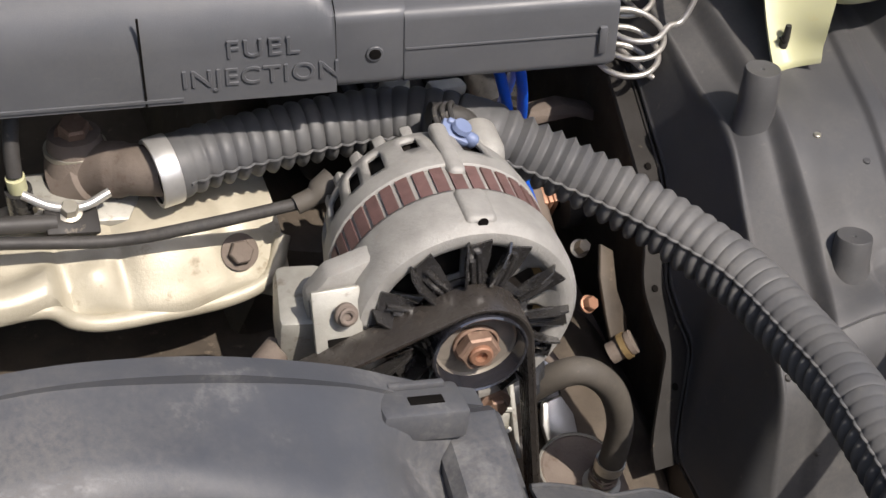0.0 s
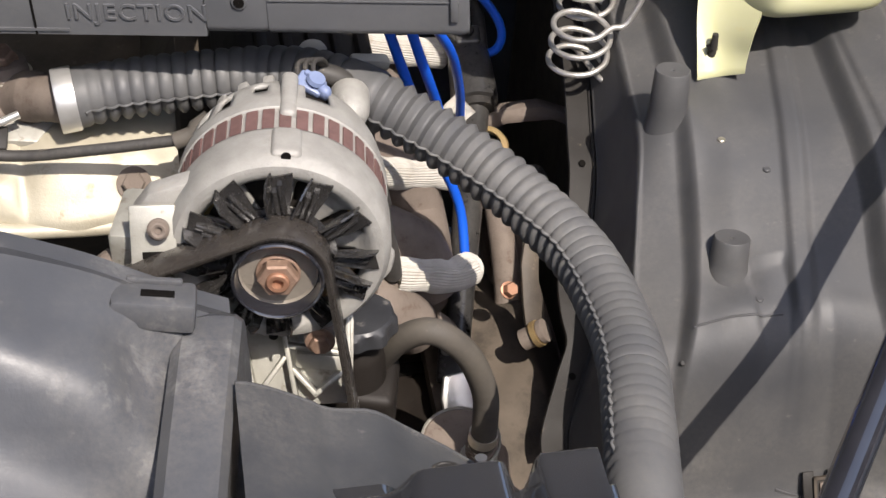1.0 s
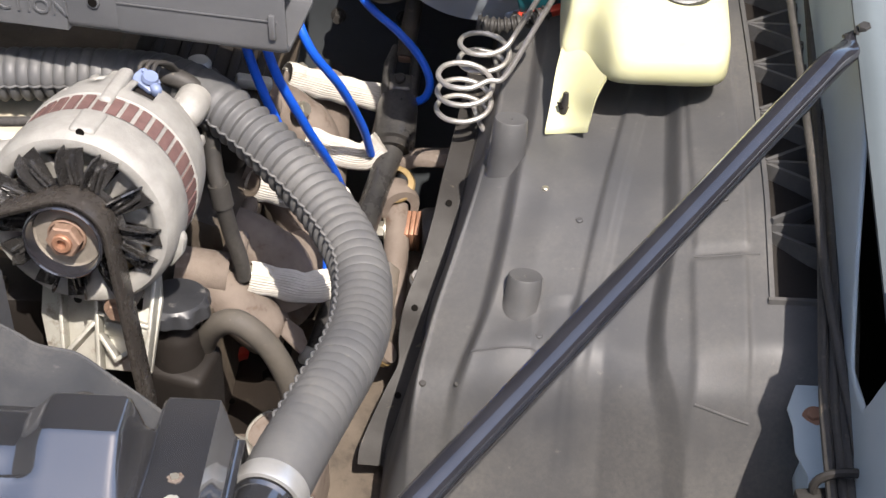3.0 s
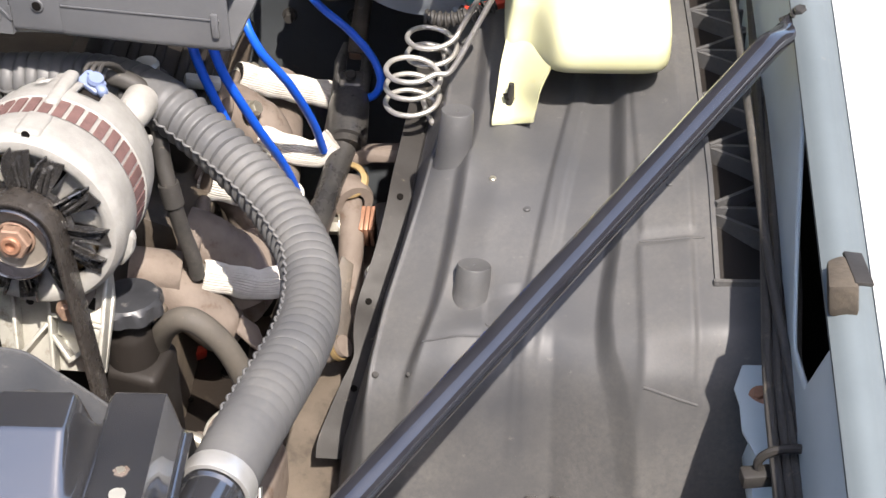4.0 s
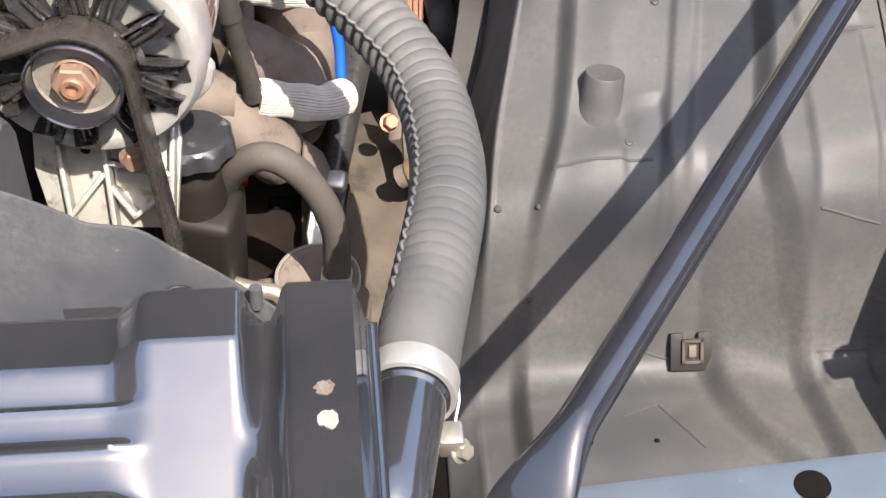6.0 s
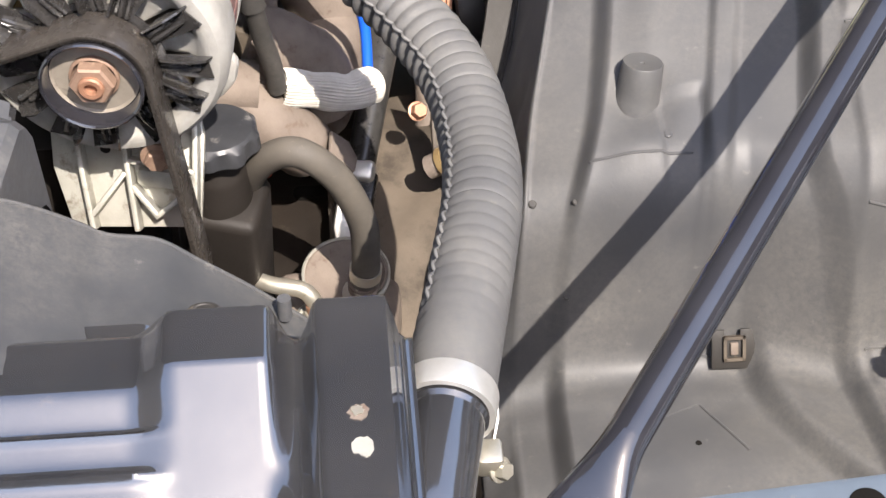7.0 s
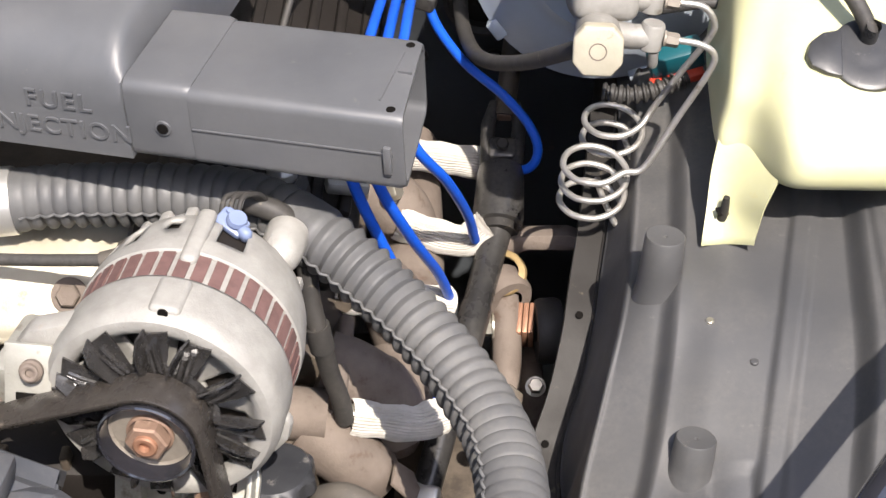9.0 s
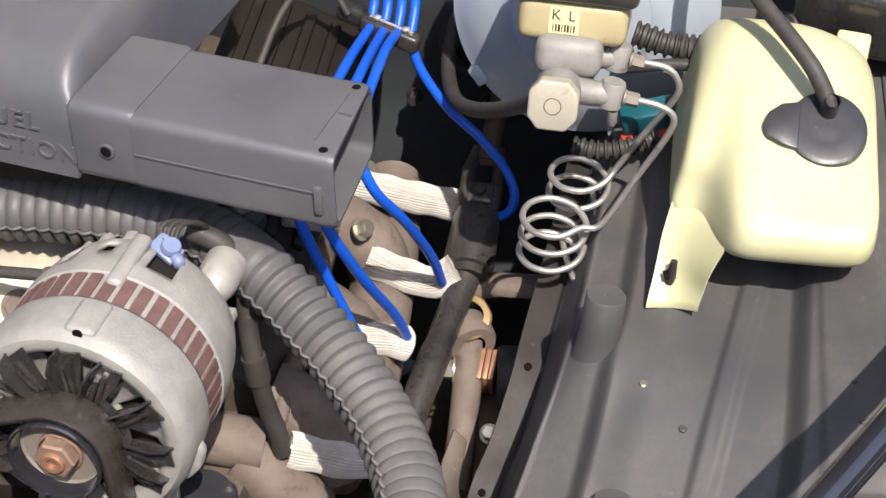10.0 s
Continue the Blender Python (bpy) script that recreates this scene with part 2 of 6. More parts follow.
def sweep(path, radius, seg=16, cap=True, shape=None, closed=False):
    """A tube along a path. radius: one number or one for each point. shape: radius factor by angle, or (a, b) pairs of a section."""
    path = np.asarray(path, float)
    rad = np.broadcast_to(radius, (len(path),))
    fr = frames(path)
    v, f = [], []
    if isinstance(shape, list):
        sec = shape
    else:
        sec = [(math.cos(2 * math.pi * k / seg) * (shape(2 * math.pi * k / seg) if shape else 1),
                math.sin(2 * math.pi * k / seg) * (shape(2 * math.pi * k / seg) if shape else 1)) for k in range(seg)]
    seg = len(sec)
    for p, r, (a, b) in zip(path, rad, fr):
        for x, y in sec:
            v.append(p + a * x * r + b * y * r)
    n = len(path)
    for i in range(n - 1 + (1 if closed else 0)):
        for k in range(seg):
            j = (i + 1) % n
            f.append((i * seg + k, i * seg + (k + 1) % seg, j * seg + (k + 1) % seg, j * seg + k))
    if cap and not closed:
        f.append(tuple(reversed(range(seg))))
        f.append(tuple((n - 1) * seg + k for k in range(seg)))
    return v, f


def lathe(profile, seg=32, m=None, arc=(0, 360)):
    """A turned form about local z from (radius, height) pairs."""
    m = m or Matrix()
    v, f = [], []
    full = arc[1] - arc[0] >= 360
    cols = seg if full else seg + 1
    for r, h in profile:
        for k in range(cols):
            t = radians(arc[0] + (arc[1] - arc[0]) * k / seg)
            v.append(m @ Vector((r * math.cos(t), r * math.sin(t), h)))
    for i in range(len(profile) - 1):
        for k in range(seg):
            j = (k + 1) % cols
            f.append((i * cols + k, i * cols + j, (i + 1) * cols + j, (i + 1) * cols + k))
    return v, f


def from_bm(bm):
    bm.verts.index_update()
    v = [x.co.copy() for x in bm.verts]
    f = [tuple(q.index for q in x.verts) for x in bm.faces]
    bm.free()
    return v, f


def box(size, m=None, bevel=0.0, seg=2, taper=1.0):
    bm = bmesh.new()
    bmesh.ops.create_cube(bm, size=1, matrix=Matrix.Diagonal((*size, 1)))
    if taper != 1.0:
        for x in bm.verts:
            if x.co.z > 0:
                x.co.x *= taper
                x.co.y *= taper
    if bevel:
        bmesh.ops.bevel(bm, geom=bm.edges[:], offset=bevel, segments=seg, profile=0.5, affect='EDGES')
    if m:
        bm.transform(m)
    return from_bm(bm)


def slab(poly, h, m=None, bevel=0.0, seg=2):
    """A flat plate: a polygon in local x, y raised by h along z."""
    bm = bmesh.new()
    vs = [bm.verts.new((x, y, 0)) for x, y in poly]
    face = bm.faces.new(vs)
    ext = bmesh.ops.extrude_face_region(bm, geom=[face])
    bmesh.ops.translate(bm, verts=[g for g in ext["geom"] if isinstance(g, bmesh.types.BMVert)], vec=(0, 0, h))
    bmesh.ops.recalc_face_normals(bm, faces=bm.faces[:])
    if bevel:
        bmesh.ops.bevel(bm, geom=bm.edges[:], offset=bevel, segments=seg, profile=0.5, affect='EDGES')
    if m:
        bm.transform(m)
    return from_bm(bm)


def sheet(fn, us, vs, thick=0.002, down=(0, 0, -1)):
    """A sheet with thickness from a function of two parameters."""
    us, vs = list(us), list(vs)
    v, f = [], []
    for layer in range(2):
        for a in us:
            for b in vs:
                p = Vector(fn(a, b))
                v.append(p + Vector(down) * thick * layer)
    nu, nv = len(us), len(vs)
    off = nu * nv
    for i in range(nu - 1):
        for j in range(nv - 1):
            q = (i * nv + j, (i + 1) * nv + j, (i + 1) * nv + j + 1, i * nv + j + 1)
            f.append(q)
            f.append(tuple(x + off for x in reversed(q)))
    rim = [i * nv for i in range(nu)] + [(nu - 1) * nv + j for j in range(1, nv)] + [i * nv + nv - 1 for i in range(nu - 2, -1, -1)] + [j for j in range(nv - 2, 0, -1)]
    for k in range(len(rim)):
        a, b = rim[k], rim[(k + 1) % len(rim)]
        f.append((b, a, a + off, b + off))
    return v, f


def ribbon(path, normals, width, thick):
    """A flat strip: path points, the way its face looks, its width and thickness."""
    path = np.asarray(path, float)
    tan = np.gradient(path, axis=0)
    v, f = [], []
    for p, t, nrm in zip(path, tan, normals):
        t = t / np.linalg.norm(t)
        nrm = np.asarray(nrm, float)
        nrm = nrm - t * (nrm @ t)
        nrm /= np.linalg.norm(nrm)
        s = np.cross(t, nrm)
        for a, b in ((-1, 0), (1, 0), (1, -1), (-1, -1)):
            v.append(p + s * a * width / 2 + nrm * b * thick)
    n = len(path)
    for i in range(n - 1):
        for k in range(4):
            f.append((i * 4 + k, i * 4 + (k + 1) % 4, (i + 1) * 4 + (k + 1) % 4, (i + 1) * 4 + k))
    f.append((3, 2, 1, 0))
    f.append(tuple((n - 1) * 4 + k for k in range(4)))
    return v, f


def join(*geos):
    v, f = [], []
    for gv, gf in geos:
        o = len(v)
        v += list(gv)
        f += [tuple(i + o for i in q) for q in gf]
    return v, f


def moved(geo, m):
    return [m @ Vector(p) for p in geo[0]], geo[1]


def along(p, q, up=(0, 0, 1)):
    """A pose at p whose z points to q."""
    return Matrix.Translation(p) @ (Vector(q) - Vector(p)).to_track_quat("Z", "Y").to_matrix().to_4x4()


BASE = {}


def mesh(name, geo, material, base, smooth=35):
    me = bpy.data.meshes.new(name)
    b = Vector(base)
    me.from_pydata([tuple(Vector(p) - b) for p in geo[0]], [], geo[1])
    bm = bmesh.new()
    bm.from_mesh(me)
    bmesh.ops.remove_doubles(bm, verts=bm.verts[:], dist=1e-6)
    bmesh.ops.recalc_face_normals(bm, faces=bm.faces[:])
    bm.to_mesh(me)
    bm.free()
    if smooth:
        me.polygons.foreach_set("use_smooth", [True] * len(me.polygons))
        me.set_sharp_from_angle(angle=radians(smooth))
    me.materials.append(M[material])
    return me


def thing(name, base, label, category, group="", kind=""):
    ob = new(name)
    ob.empty_display_size = 0.02
    ob.location = base
    BASE[ob.name] = Vector(base)
    return tagged(ob, label, category, group, kind)


def solid(name, geo, material, label, category, group="", kind="", smooth=35, base=None):
    """A thing of one mesh, in world coordinates."""
    if base is None:
        pts = np.array([tuple(p) for p in geo[0]])
        base = (*pts.mean(0)[:2], pts[:, 2].min())
    ob = new(name, mesh(name, geo, material, base, smooth))
    ob.location = base
    BASE[ob.name] = Vector(base)
    return tagged(ob, label, category, group, kind)


def part(name, geo, material, parent, label="", smooth=35):
    """One mesh under a thing or a part, given in world coordinates."""
    base = BASE[parent.name]
    ob = new(name, mesh(name, geo, material, base, smooth))
    ob.parent = parent
    BASE[ob.name] = base
    if label:
        ob["label"] = label
    return ob


def hexhead(p, way, flats=0.013, h=0.007, flange=1.35):
    """A hex bolt head with its washer, standing on p and pointing along way."""
    m = along(p, Vector(p) + Vector(way))
    r = flats / math.sqrt(3)
    v, f = lathe([(r * 0.1, 0.0018), (r, 0.0018), (r, h * 0.85), (r * 0.86, h), (0.0001, h)], 6, m)
    w, g = lathe([(0.0001, 0.0), (r * flange, 0.0), (r * flange, 0.0014), (r * 0.9, 0.0019)], 20, m)
    return join((v, f), (w, g))


def disc(p, way, r, h, seg=28, bevel=0.001):
    m = along(p, Vector(p) + Vector(way))
    return lathe([(0.0001, 0), (r, 0), (r, h - bevel), (r - bevel, h), (0.0001, h)], seg, m)


def lerp_table(xs, ys):
    def fn(x):
        i = min(max(int(np.searchsorted(xs, x)) - 1, 0), len(xs) - 2)
        t = min(max((x - xs[i]) / (xs[i + 1] - xs[i]), 0), 1)
        t0 = t
        m0 = (ys[i + 1] - ys[max(i - 1, 0)]) / (xs[i + 1] - xs[max(i - 1, 0)]) if i else (ys[1] - ys[0]) / (xs[1] - xs[0])
        j = min(i + 2, len(xs) - 1)
        m1 = (ys[j] - ys[i]) / (xs[j] - xs[i])
        h = xs[i + 1] - xs[i]
        return ((2 * t0**3 - 3 * t0**2 + 1) * ys[i] + (t0**3 - 2 * t0**2 + t0) * h * m0 + (-2 * t0**3 + 3 * t0**2) * ys[i + 1] + (t0**3 - t0**2) * h * m1)
    return fn


def step(x, a, b):
    t = min(max((x - a) / (b - a), 0), 1)
    return t * t * (3 - 2 * t)


# ---- setting ----
solid("ground", sheet(lambda a, b: (a, b, 0), [-60, -8, -2, 2, 8, 60], [-60, -8, -2, 2, 8, 60], 0.05), "asphalt",
      "grey asphalt under the car", "ground", kind="structure")

# unseen walls added behind and beside the camera to hold back the low sky
for wx, wy, sx, sy, hh in ((-2.6, 0.0, 0.2, 9.0, 3.6), (3.4, 0.0, 0.2, 9.0, 2.6), (0.4, -4.6, 6.2, 0.2, 2.8)):
    solid("unseen_wall", box((sx, sy, hh), pose(wx, wy, hh / 2)), "asphalt", "plain dark wall added out of view to block low sky", "wall", kind="structure")

liner_y = lerp_table([-0.40, -0.12, -0.06, -0.030, -0.014, 0.002, 0.018, 0.04, 0.09, 0.15, 0.21, 0.30, 0.45, 0.62],
                     [0.50, 0.53, 0.520, 0.522, 0.565, 0.628, 0.652, 0.663, 0.682, 0.703, 0.710, 0.718, 0.722, 0.722])
RAIL = [(0.198, 0.062, 0.490), (0.199, 0.070, 0.499), (0.205, 0.082, 0.511), (0.216, 0.100, 0.531), (0.226, 0.118, 0.547), (0.225, 0.140, 0.560), (0.228, 0.165, 0.571), (0.238, 0.19, 0.592),
        (0.247, 0.225, 0.616), (0.252, 0.26, 0.630), (0.262, 0.33, 0.65), (0.270, 0.42, 0.66)]
edge_x = lerp_table([-0.40] + [p[1] for p in RAIL] + [0.62], [0.20] + [p[0] + 0.012 for p in RAIL] + [0.28])
edge_z = lerp_table([-0.40] + [p[1] for p in RAIL] + [0.62], [0.46] + [p[2] + 0.002 for p in RAIL] + [0.66])
fold_a = lerp_table([-0.40, -0.065, -0.012, 0.003, 0.032, 0.07, 0.15, 0.25, 0.62], [0.245, 0.257, 0.262, 0.268, 0.279, 0.290, 0.303, 0.315, 0.335])
fold_b = lerp_table([-0.40, -0.055, -0.030, -0.012, 0.0, 0.03, 0.10, 0.18, 0.30, 0.62], [0.46, 0.434, 0.424, 0.416, 0.411, 0.410, 0.420, 0.4245, 0.430, 0.44])
crest_x = lerp_table([-0.40, -0.06, 0.0, 0.067, 0.123, 0.182, 0.30, 0.62], [0.222, 0.227, 0.234, 0.245, 0.259, 0.273, 0.286, 0.302])

bulge_x = lerp_table([-0.40, -0.20, -0.148, -0.112, -0.064, -0.02, 0.10], [0.58, 0.475, 0.427, 0.400, 0.380, 0.377, 0.377])


def liner_z(x, y):
    """Height of the moulded liner: a terraced top, a lower strip beside it, a steep wall down to the flange, and a low shelf at the front."""
    yy = y + 0.45 * max(0, min(x - 0.37, 0.06))
    back = step(y, -0.03, 0.01)
    xa, xb, xc, xk = fold_a(y), fold_b(y), 0.337 + 0.19 * y, crest_x(y)
    z = liner_y(yy) - 0.006 * back * (1 - step(x, xa, xa + 0.03))
    z += 0.015 * step(x, xb - 0.011, xb + 0.003) * (0.85 + 0.15 * back) + 0.009 * step(x, xb, 0.49) * back
    z += 0.0040 * step(x, xc, xc + 0.006) * back - 0.0034 * step(x, xc + 0.014, xc + 0.022) * back
    z += 0.018 * step(x, bulge_x(y) - 0.008, bulge_x(y) + 0.010) * (1 - step(y, -0.05, -0.01))
    for x0, x1, y0, y1, h in ((0.430, 0.468, 0.078, 0.30, 0.003), (0.428, 0.466, -0.027, 0.07, 0.003), (0.440, 0.47, -0.082, -0.034, 0.002), (0.318, 0.345, -0.01, 0.058, -0.003)):
        z += h * step(x, x0, x0 + 0.005) * (1 - step(x, x1, x1 + 0.005)) * step(y, y0, y0 + 0.004) * (1 - step(y, y1, y1 + 0.004))
    z -= 0.016 * (1 - step(x, xa - 0.011, xa + 0.003))
    if x < xa - 0.010:
        z -= 0.28 * (xa - 0.010 - max(x, xk))
    if x < xk + 0.004:
        xr, zr = edge_x(y), edge_z(y) + 0.004
        low = zr + (z - zr) * (x - xr) / max(xk - xr, 0.004) if x > xr else zr - 1.5 * (xr - x)
        z = low + (z - low) * step(x, xk - 0.004, xk + 0.004)
    z -= 0.011 * math.exp(-((x - 0.3105) / 0.018) ** 2 - ((y - 0.058) / 0.020) ** 2)
    return z + 0.016 * math.exp(-((x - 0.291) / 0.024) ** 2 - ((y - 0.183) / 0.040) ** 2)


# ---- wheelhouse liner and the panels round it ----
def liner_x(u, y):
    """Across the liner, with rows of the mesh along its folds."""
    e, k, a_, b_ = edge_x(y), crest_x(y), fold_a(y), fold_b(y)
    return float(np.interp(u, LINER_U, [e - 0.001, e, k - 0.004, k + 0.004, a_ - 0.011, a_ + 0.003, b_ - 0.011, b_ + 0.003, 0.484]))


LINER_U = [0, 0.02, 0.10, 0.16, 0.24, 0.36, 0.70, 0.82, 1.0]
liner = solid("fender_liner", sheet(lambda u, y: (liner_x(u, y), y, liner_z(liner_x(u, y), y)), np.linspace(0, 1, 201), np.linspace(-0.40, 0.62, 330), 0.003),
              "liner", "dusty black plastic wheelhouse liner beside the engine", "fender liner", kind="structure", base=(0.37, 0.1, 0.5), smooth=75)


def post(p, h, r):
    """A moulded tapered post with a dished top, standing on the liner."""
    top = Vector(p) + Vector((0.003, 0.008, h))
    m = along(p, top)
    n = (top - Vector(p)).length
    return lathe([(r * 1.35, -0.02), (r * 1.22, 0.004), (r * 1.08, 0.012), (r, n * 0.5), (r * 0.93, n - 0.001), (r * 0.88, n), (r * 0.3, n - 0.0005), (r * 0.11, n - 0.0008), (r * 0.08, n - 0.0020), (0.0001, n - 0.0020)], 36, m)


part("post", post((0.294, 0.184, 0.686), 0.052, 0.0138), "liner", liner)
part("post", post((0.3095, 0.064, 0.648), 0.034, 0.0135), "liner", liner)
for x, y in ((0.325, 0.151), (0.351, 0.124), (0.324, 0.035), (0.455, 0.118)):
    part("rivet", disc((x, y, liner_z(x, y) - 0.001), (0, 0, 1), 0.0028, 0.0022, 12, 0.0006), "liner" if x != 0.325 else "zinc", liner)
part("outer_shelf", sheet(lambda x, y: (x, y, liner_z(x, y)), np.linspace(0.484, 0.522, 14), np.linspace(-0.40, 0.036, 110), 0.003), "liner", liner)
# flat near-black disc, the hole's shade given by colour alone
part("drain_hole", disc((0.286, -0.095, liner_z(0.286, -0.095) + 0.0006), (0, 0, 1), 0.0078, 0.0010, 24, 0.0003), "dark", liner)
for pts in (((0.316, -0.074), (0.340, -0.064), (0.362, -0.107)),):
    part("moulded_line", sweep([(x, y, liner_z(x, y) + 0.0002) for x, y in even(np.array([(*p, 0) for p in pts]), 0.004)[:, :2]], 0.0009, 6), "liner", liner)
for pts in (((0.276, 0.023), (0.337, 0.0225)), ((0.432, 0.075), (0.478, 0.073)), ((0.432, -0.024), (0.470, -0.028)), ((0.440, -0.056), (0.471, -0.057)), ((0.335, -0.026), (0.372, -0.034))):
    part("moulded_line", sweep([(x, y, liner_z(x, y) + 0.0004) for x, y in even(np.array([(*p, 0) for p in pts]), 0.003)[:, :2]], 0.0010, 6), "liner", liner)
part("pin_hole", disc((0.333, -0.0988, liner_z(0.333, -0.0988) - 0.0004), (0, 0, 1), 0.0020, 0.0008, 12, 0.0002), "dark", liner)
# small dark discs for stains on the liner, which has no plugs here
for x, y, r in ((0.242, 0.0165, 0.0026), (0.2665, 0.010, 0.0018), (0.262, -0.012, 0.0018), (0.451, 0.146, 0.0020)):
    part("plug", disc((x, y, liner_z(x, y) - 0.0012), (0, -0.3, 1), r, 0.0022, 14, 0.0006), "rubber", liner)
# square spring clip in the low part of the liner
cx, cy = 0.367, -0.026
cz = liner_z(cx, cy)
clip = thing("spring_clip", (cx, cy, cz), "small square rusty steel spring clip in the liner", "clip")
cm = along((cx, cy, cz), (cx, cy - 0.75, cz + 0.5))
cm = Matrix.Translation((0, -0.004, 0.003)) @ cm
part("plate", slab([(-0.014, -0.013), (0.014, -0.014), (0.014, 0.012), (0.004, 0.012), (0.004, 0.007), (-0.006, 0.007), (-0.006, 0.012), (-0.014, 0.012)], 0.0025, cm, 0.0005), "rail", clip)
part("inner_frame", join(*[box(s, cm @ Matrix.Translation(p)) for s, p in (((0.014, 0.002, 0.004), (0, 0.007, 0.003)), ((0.014, 0.002, 0.004), (0, -0.007, 0.003)), ((0.002, 0.016, 0.004), (0.006, 0, 0.003)), ((0.002, 0.016, 0.004), (-0.006, 0, 0.003)))]), "grime", clip)
part("tongue", box((0.005, 0.008, 0.003), cm @ Matrix.Translation((0, 0, 0.003)), 0.0006), "iron", clip)

# lattice of ribs along the outer edge of the liner
lattice = thing("rib_lattice", (0.50, 0.10, 0.70), "black plastic lattice of stiffening ribs with dark pockets", "rib lattice", kind="structure")
z_at = lambda y: liner_z(0.478, y) + 0.003
# pocket floor takes the near-black valve cover colour, darker than the ribs
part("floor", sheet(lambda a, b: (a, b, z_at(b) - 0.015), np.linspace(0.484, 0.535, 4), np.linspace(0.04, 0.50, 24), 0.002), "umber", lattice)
for x in (0.483, 0.532):
    part("long_rib", sheet(lambda a, b: (x + a, b, z_at(b)), (0, 0.0035), np.linspace(0.034, 0.50, 30), 0.02), "liner", lattice)
part("end_rib", box((0.052, 0.0035, 0.022), pose(0.508, 0.036, z_at(0.036) - 0.010)), "liner", lattice)
for k in range(8):
    y = 0.0956 + 0.0605 * k
    part("cross_rib", box((0.048, 0.003, 0.016), pose(0.508, y, z_at(y) - 0.009)), "liner", lattice)
    for s_ in (-1, 1):
        p, q = Vector((0.487, y, 0)), Vector((0.530, y + 0.029 * s_, 0))
        d = q - p
        ym = (p.y + q.y) / 2
        part("diagonal_rib", box((d.length, 0.003, 0.016), pose(0.5085, ym, z_at(ym) - 0.009, 0, 0, math.degrees(math.atan2(d.y, d.x)))), "liner", lattice)

# inner fender: pale painted steel wall, flange and the white outer skin
fx = lambda y: 0.545 + 0.03 * y         # the flange's line
fz = lambda y: 0.834 + 0.19 * y
fender = thing("fender", (0.56, 0.0, 0.60), "pale blue inner fender with flange and white outer skin", "fender", kind="structure")
def inner_wall():
    """The pressed inner wall with its long curved opening, in a lower and an upper strip."""
    vs = np.linspace(-0.42, 0.6, 260)
    def gap(b):
        zu = fz(b) - 0.012
        zl = 0.735 + 0.62 * (b + 0.075) if b > -0.075 else 0.735 - 0.2 * (b + 0.075)
        zl += (zu - zl) * (1 - step(b, -0.140, -0.120))
        return (zl, zu) if -0.14 < b < 0.09 and zl < zu - 0.0015 else (zu, zu)
    def row(z, b):
        a = (z - 0.60) / (fz(b) - 0.604)
        return (fx(b) - 0.014 - 0.026 * max(0, 1 - a) ** 1.5 + 0.004 * math.sin(a * 7), b, z)
    v, f = [], []
    n, m_ = len(vs), 26
    for k in range(m_):
        for b in vs:
            v.append(row(0.60 + (gap(b)[0] - 0.60) * k / (m_ - 1), b))
    for k in range(3):
        for b in vs:
            v.append(row(gap(b)[1] + (fz(b) - 0.004 - gap(b)[1]) * k / 2, b))
    for i in range(m_ + 2):
        for j in range(n - 1):
            if i != m_ - 1:
                f.append((i * n + j, (i + 1) * n + j, (i + 1) * n + j + 1, i * n + j + 1))
    return v, f
wall = part("inner_wall", inner_wall(), "fender", fender)
md = wall.modifiers.new("wall", 'SOLIDIFY')
md.thickness = 0.002
# near-black box behind the opening, coloured to stand for its shade
part("shade_backing", box((0.02, 1.0, 0.17), pose(0.575, 0.09, 0.670)), "dark", fender)
part("flange", sheet(lambda a, b: (fx(b) - 0.018 + 0.031 * a, b, fz(b) - 0.006 + 0.006 * math.sin(math.pi * min(a * 1.3, 1))), np.linspace(0, 1, 10), np.linspace(-0.42, 0.6, 50), 0.004), "flange", fender)
part("outer_skin", sheet(lambda a, b: (fx(b) + 0.011 + 0.40 * a, b, fz(b) - 0.004 + 0.012 * step(a, 0, 0.08) - 0.30 * max(0, a - 0.6) ** 2), np.linspace(0, 1, 30), np.linspace(-0.6, 0.7, 30), 0.003), "white", fender)
# curvy lower tongue with its bolt
part("tongue_plate", slab([(0.524, 0.020), (0.513, 0.006), (0.500, -0.014), (0.492, -0.037), (0.494, -0.054), (0.493, -0.079), (0.499, -0.101), (0.493, -0.135), (0.494, -0.19), (0.535, -0.19), (0.535, 0.02)],
     0.0025, pose(0, 0, 0.6625), 0.0008), "fender", fender)
part("bolt", hexhead((0.509, -0.045, 0.665), (-0.2, -0.2, 1), 0.008, 0.005, 1.7), "copper", fender)
# rubber bump stop on the flange
stop = thing("bump_stop", (0.533, -0.115, 0.80), "weathered brown foam bump stop on a steel bracket", "bump stop")
part("block", slab([(-0.008, -0.014), (0.010, -0.016), (0.011, 0.010), (0.005, 0.016), (-0.005, 0.012)], 0.024, pose(0.531, -0.115, 0.806, 0, -8, 0), 0.003), "foam", stop)
part("bracket", box((0.012, 0.030, 0.003), pose(0.540, -0.112, 0.829, 0, 10, 5), 0.001), "rail", stop)

# wiring harness along the fender
hp = [(0.548, 0.42, 0.775), (0.537, 0.25, 0.765), (0.528, 0.12, 0.750), (0.520, 0.0, 0.73), (0.514, -0.08, 0.712), (0.512, -0.15, 0.70), (0.508, -0.25, 0.68), (0.49, -0.36, 0.64)]
harness = thing("wiring_harness", (0.52, 0.0, 0.70), "bundle of black wires taped along the fender", "wiring harness")
rng = random.Random(4)
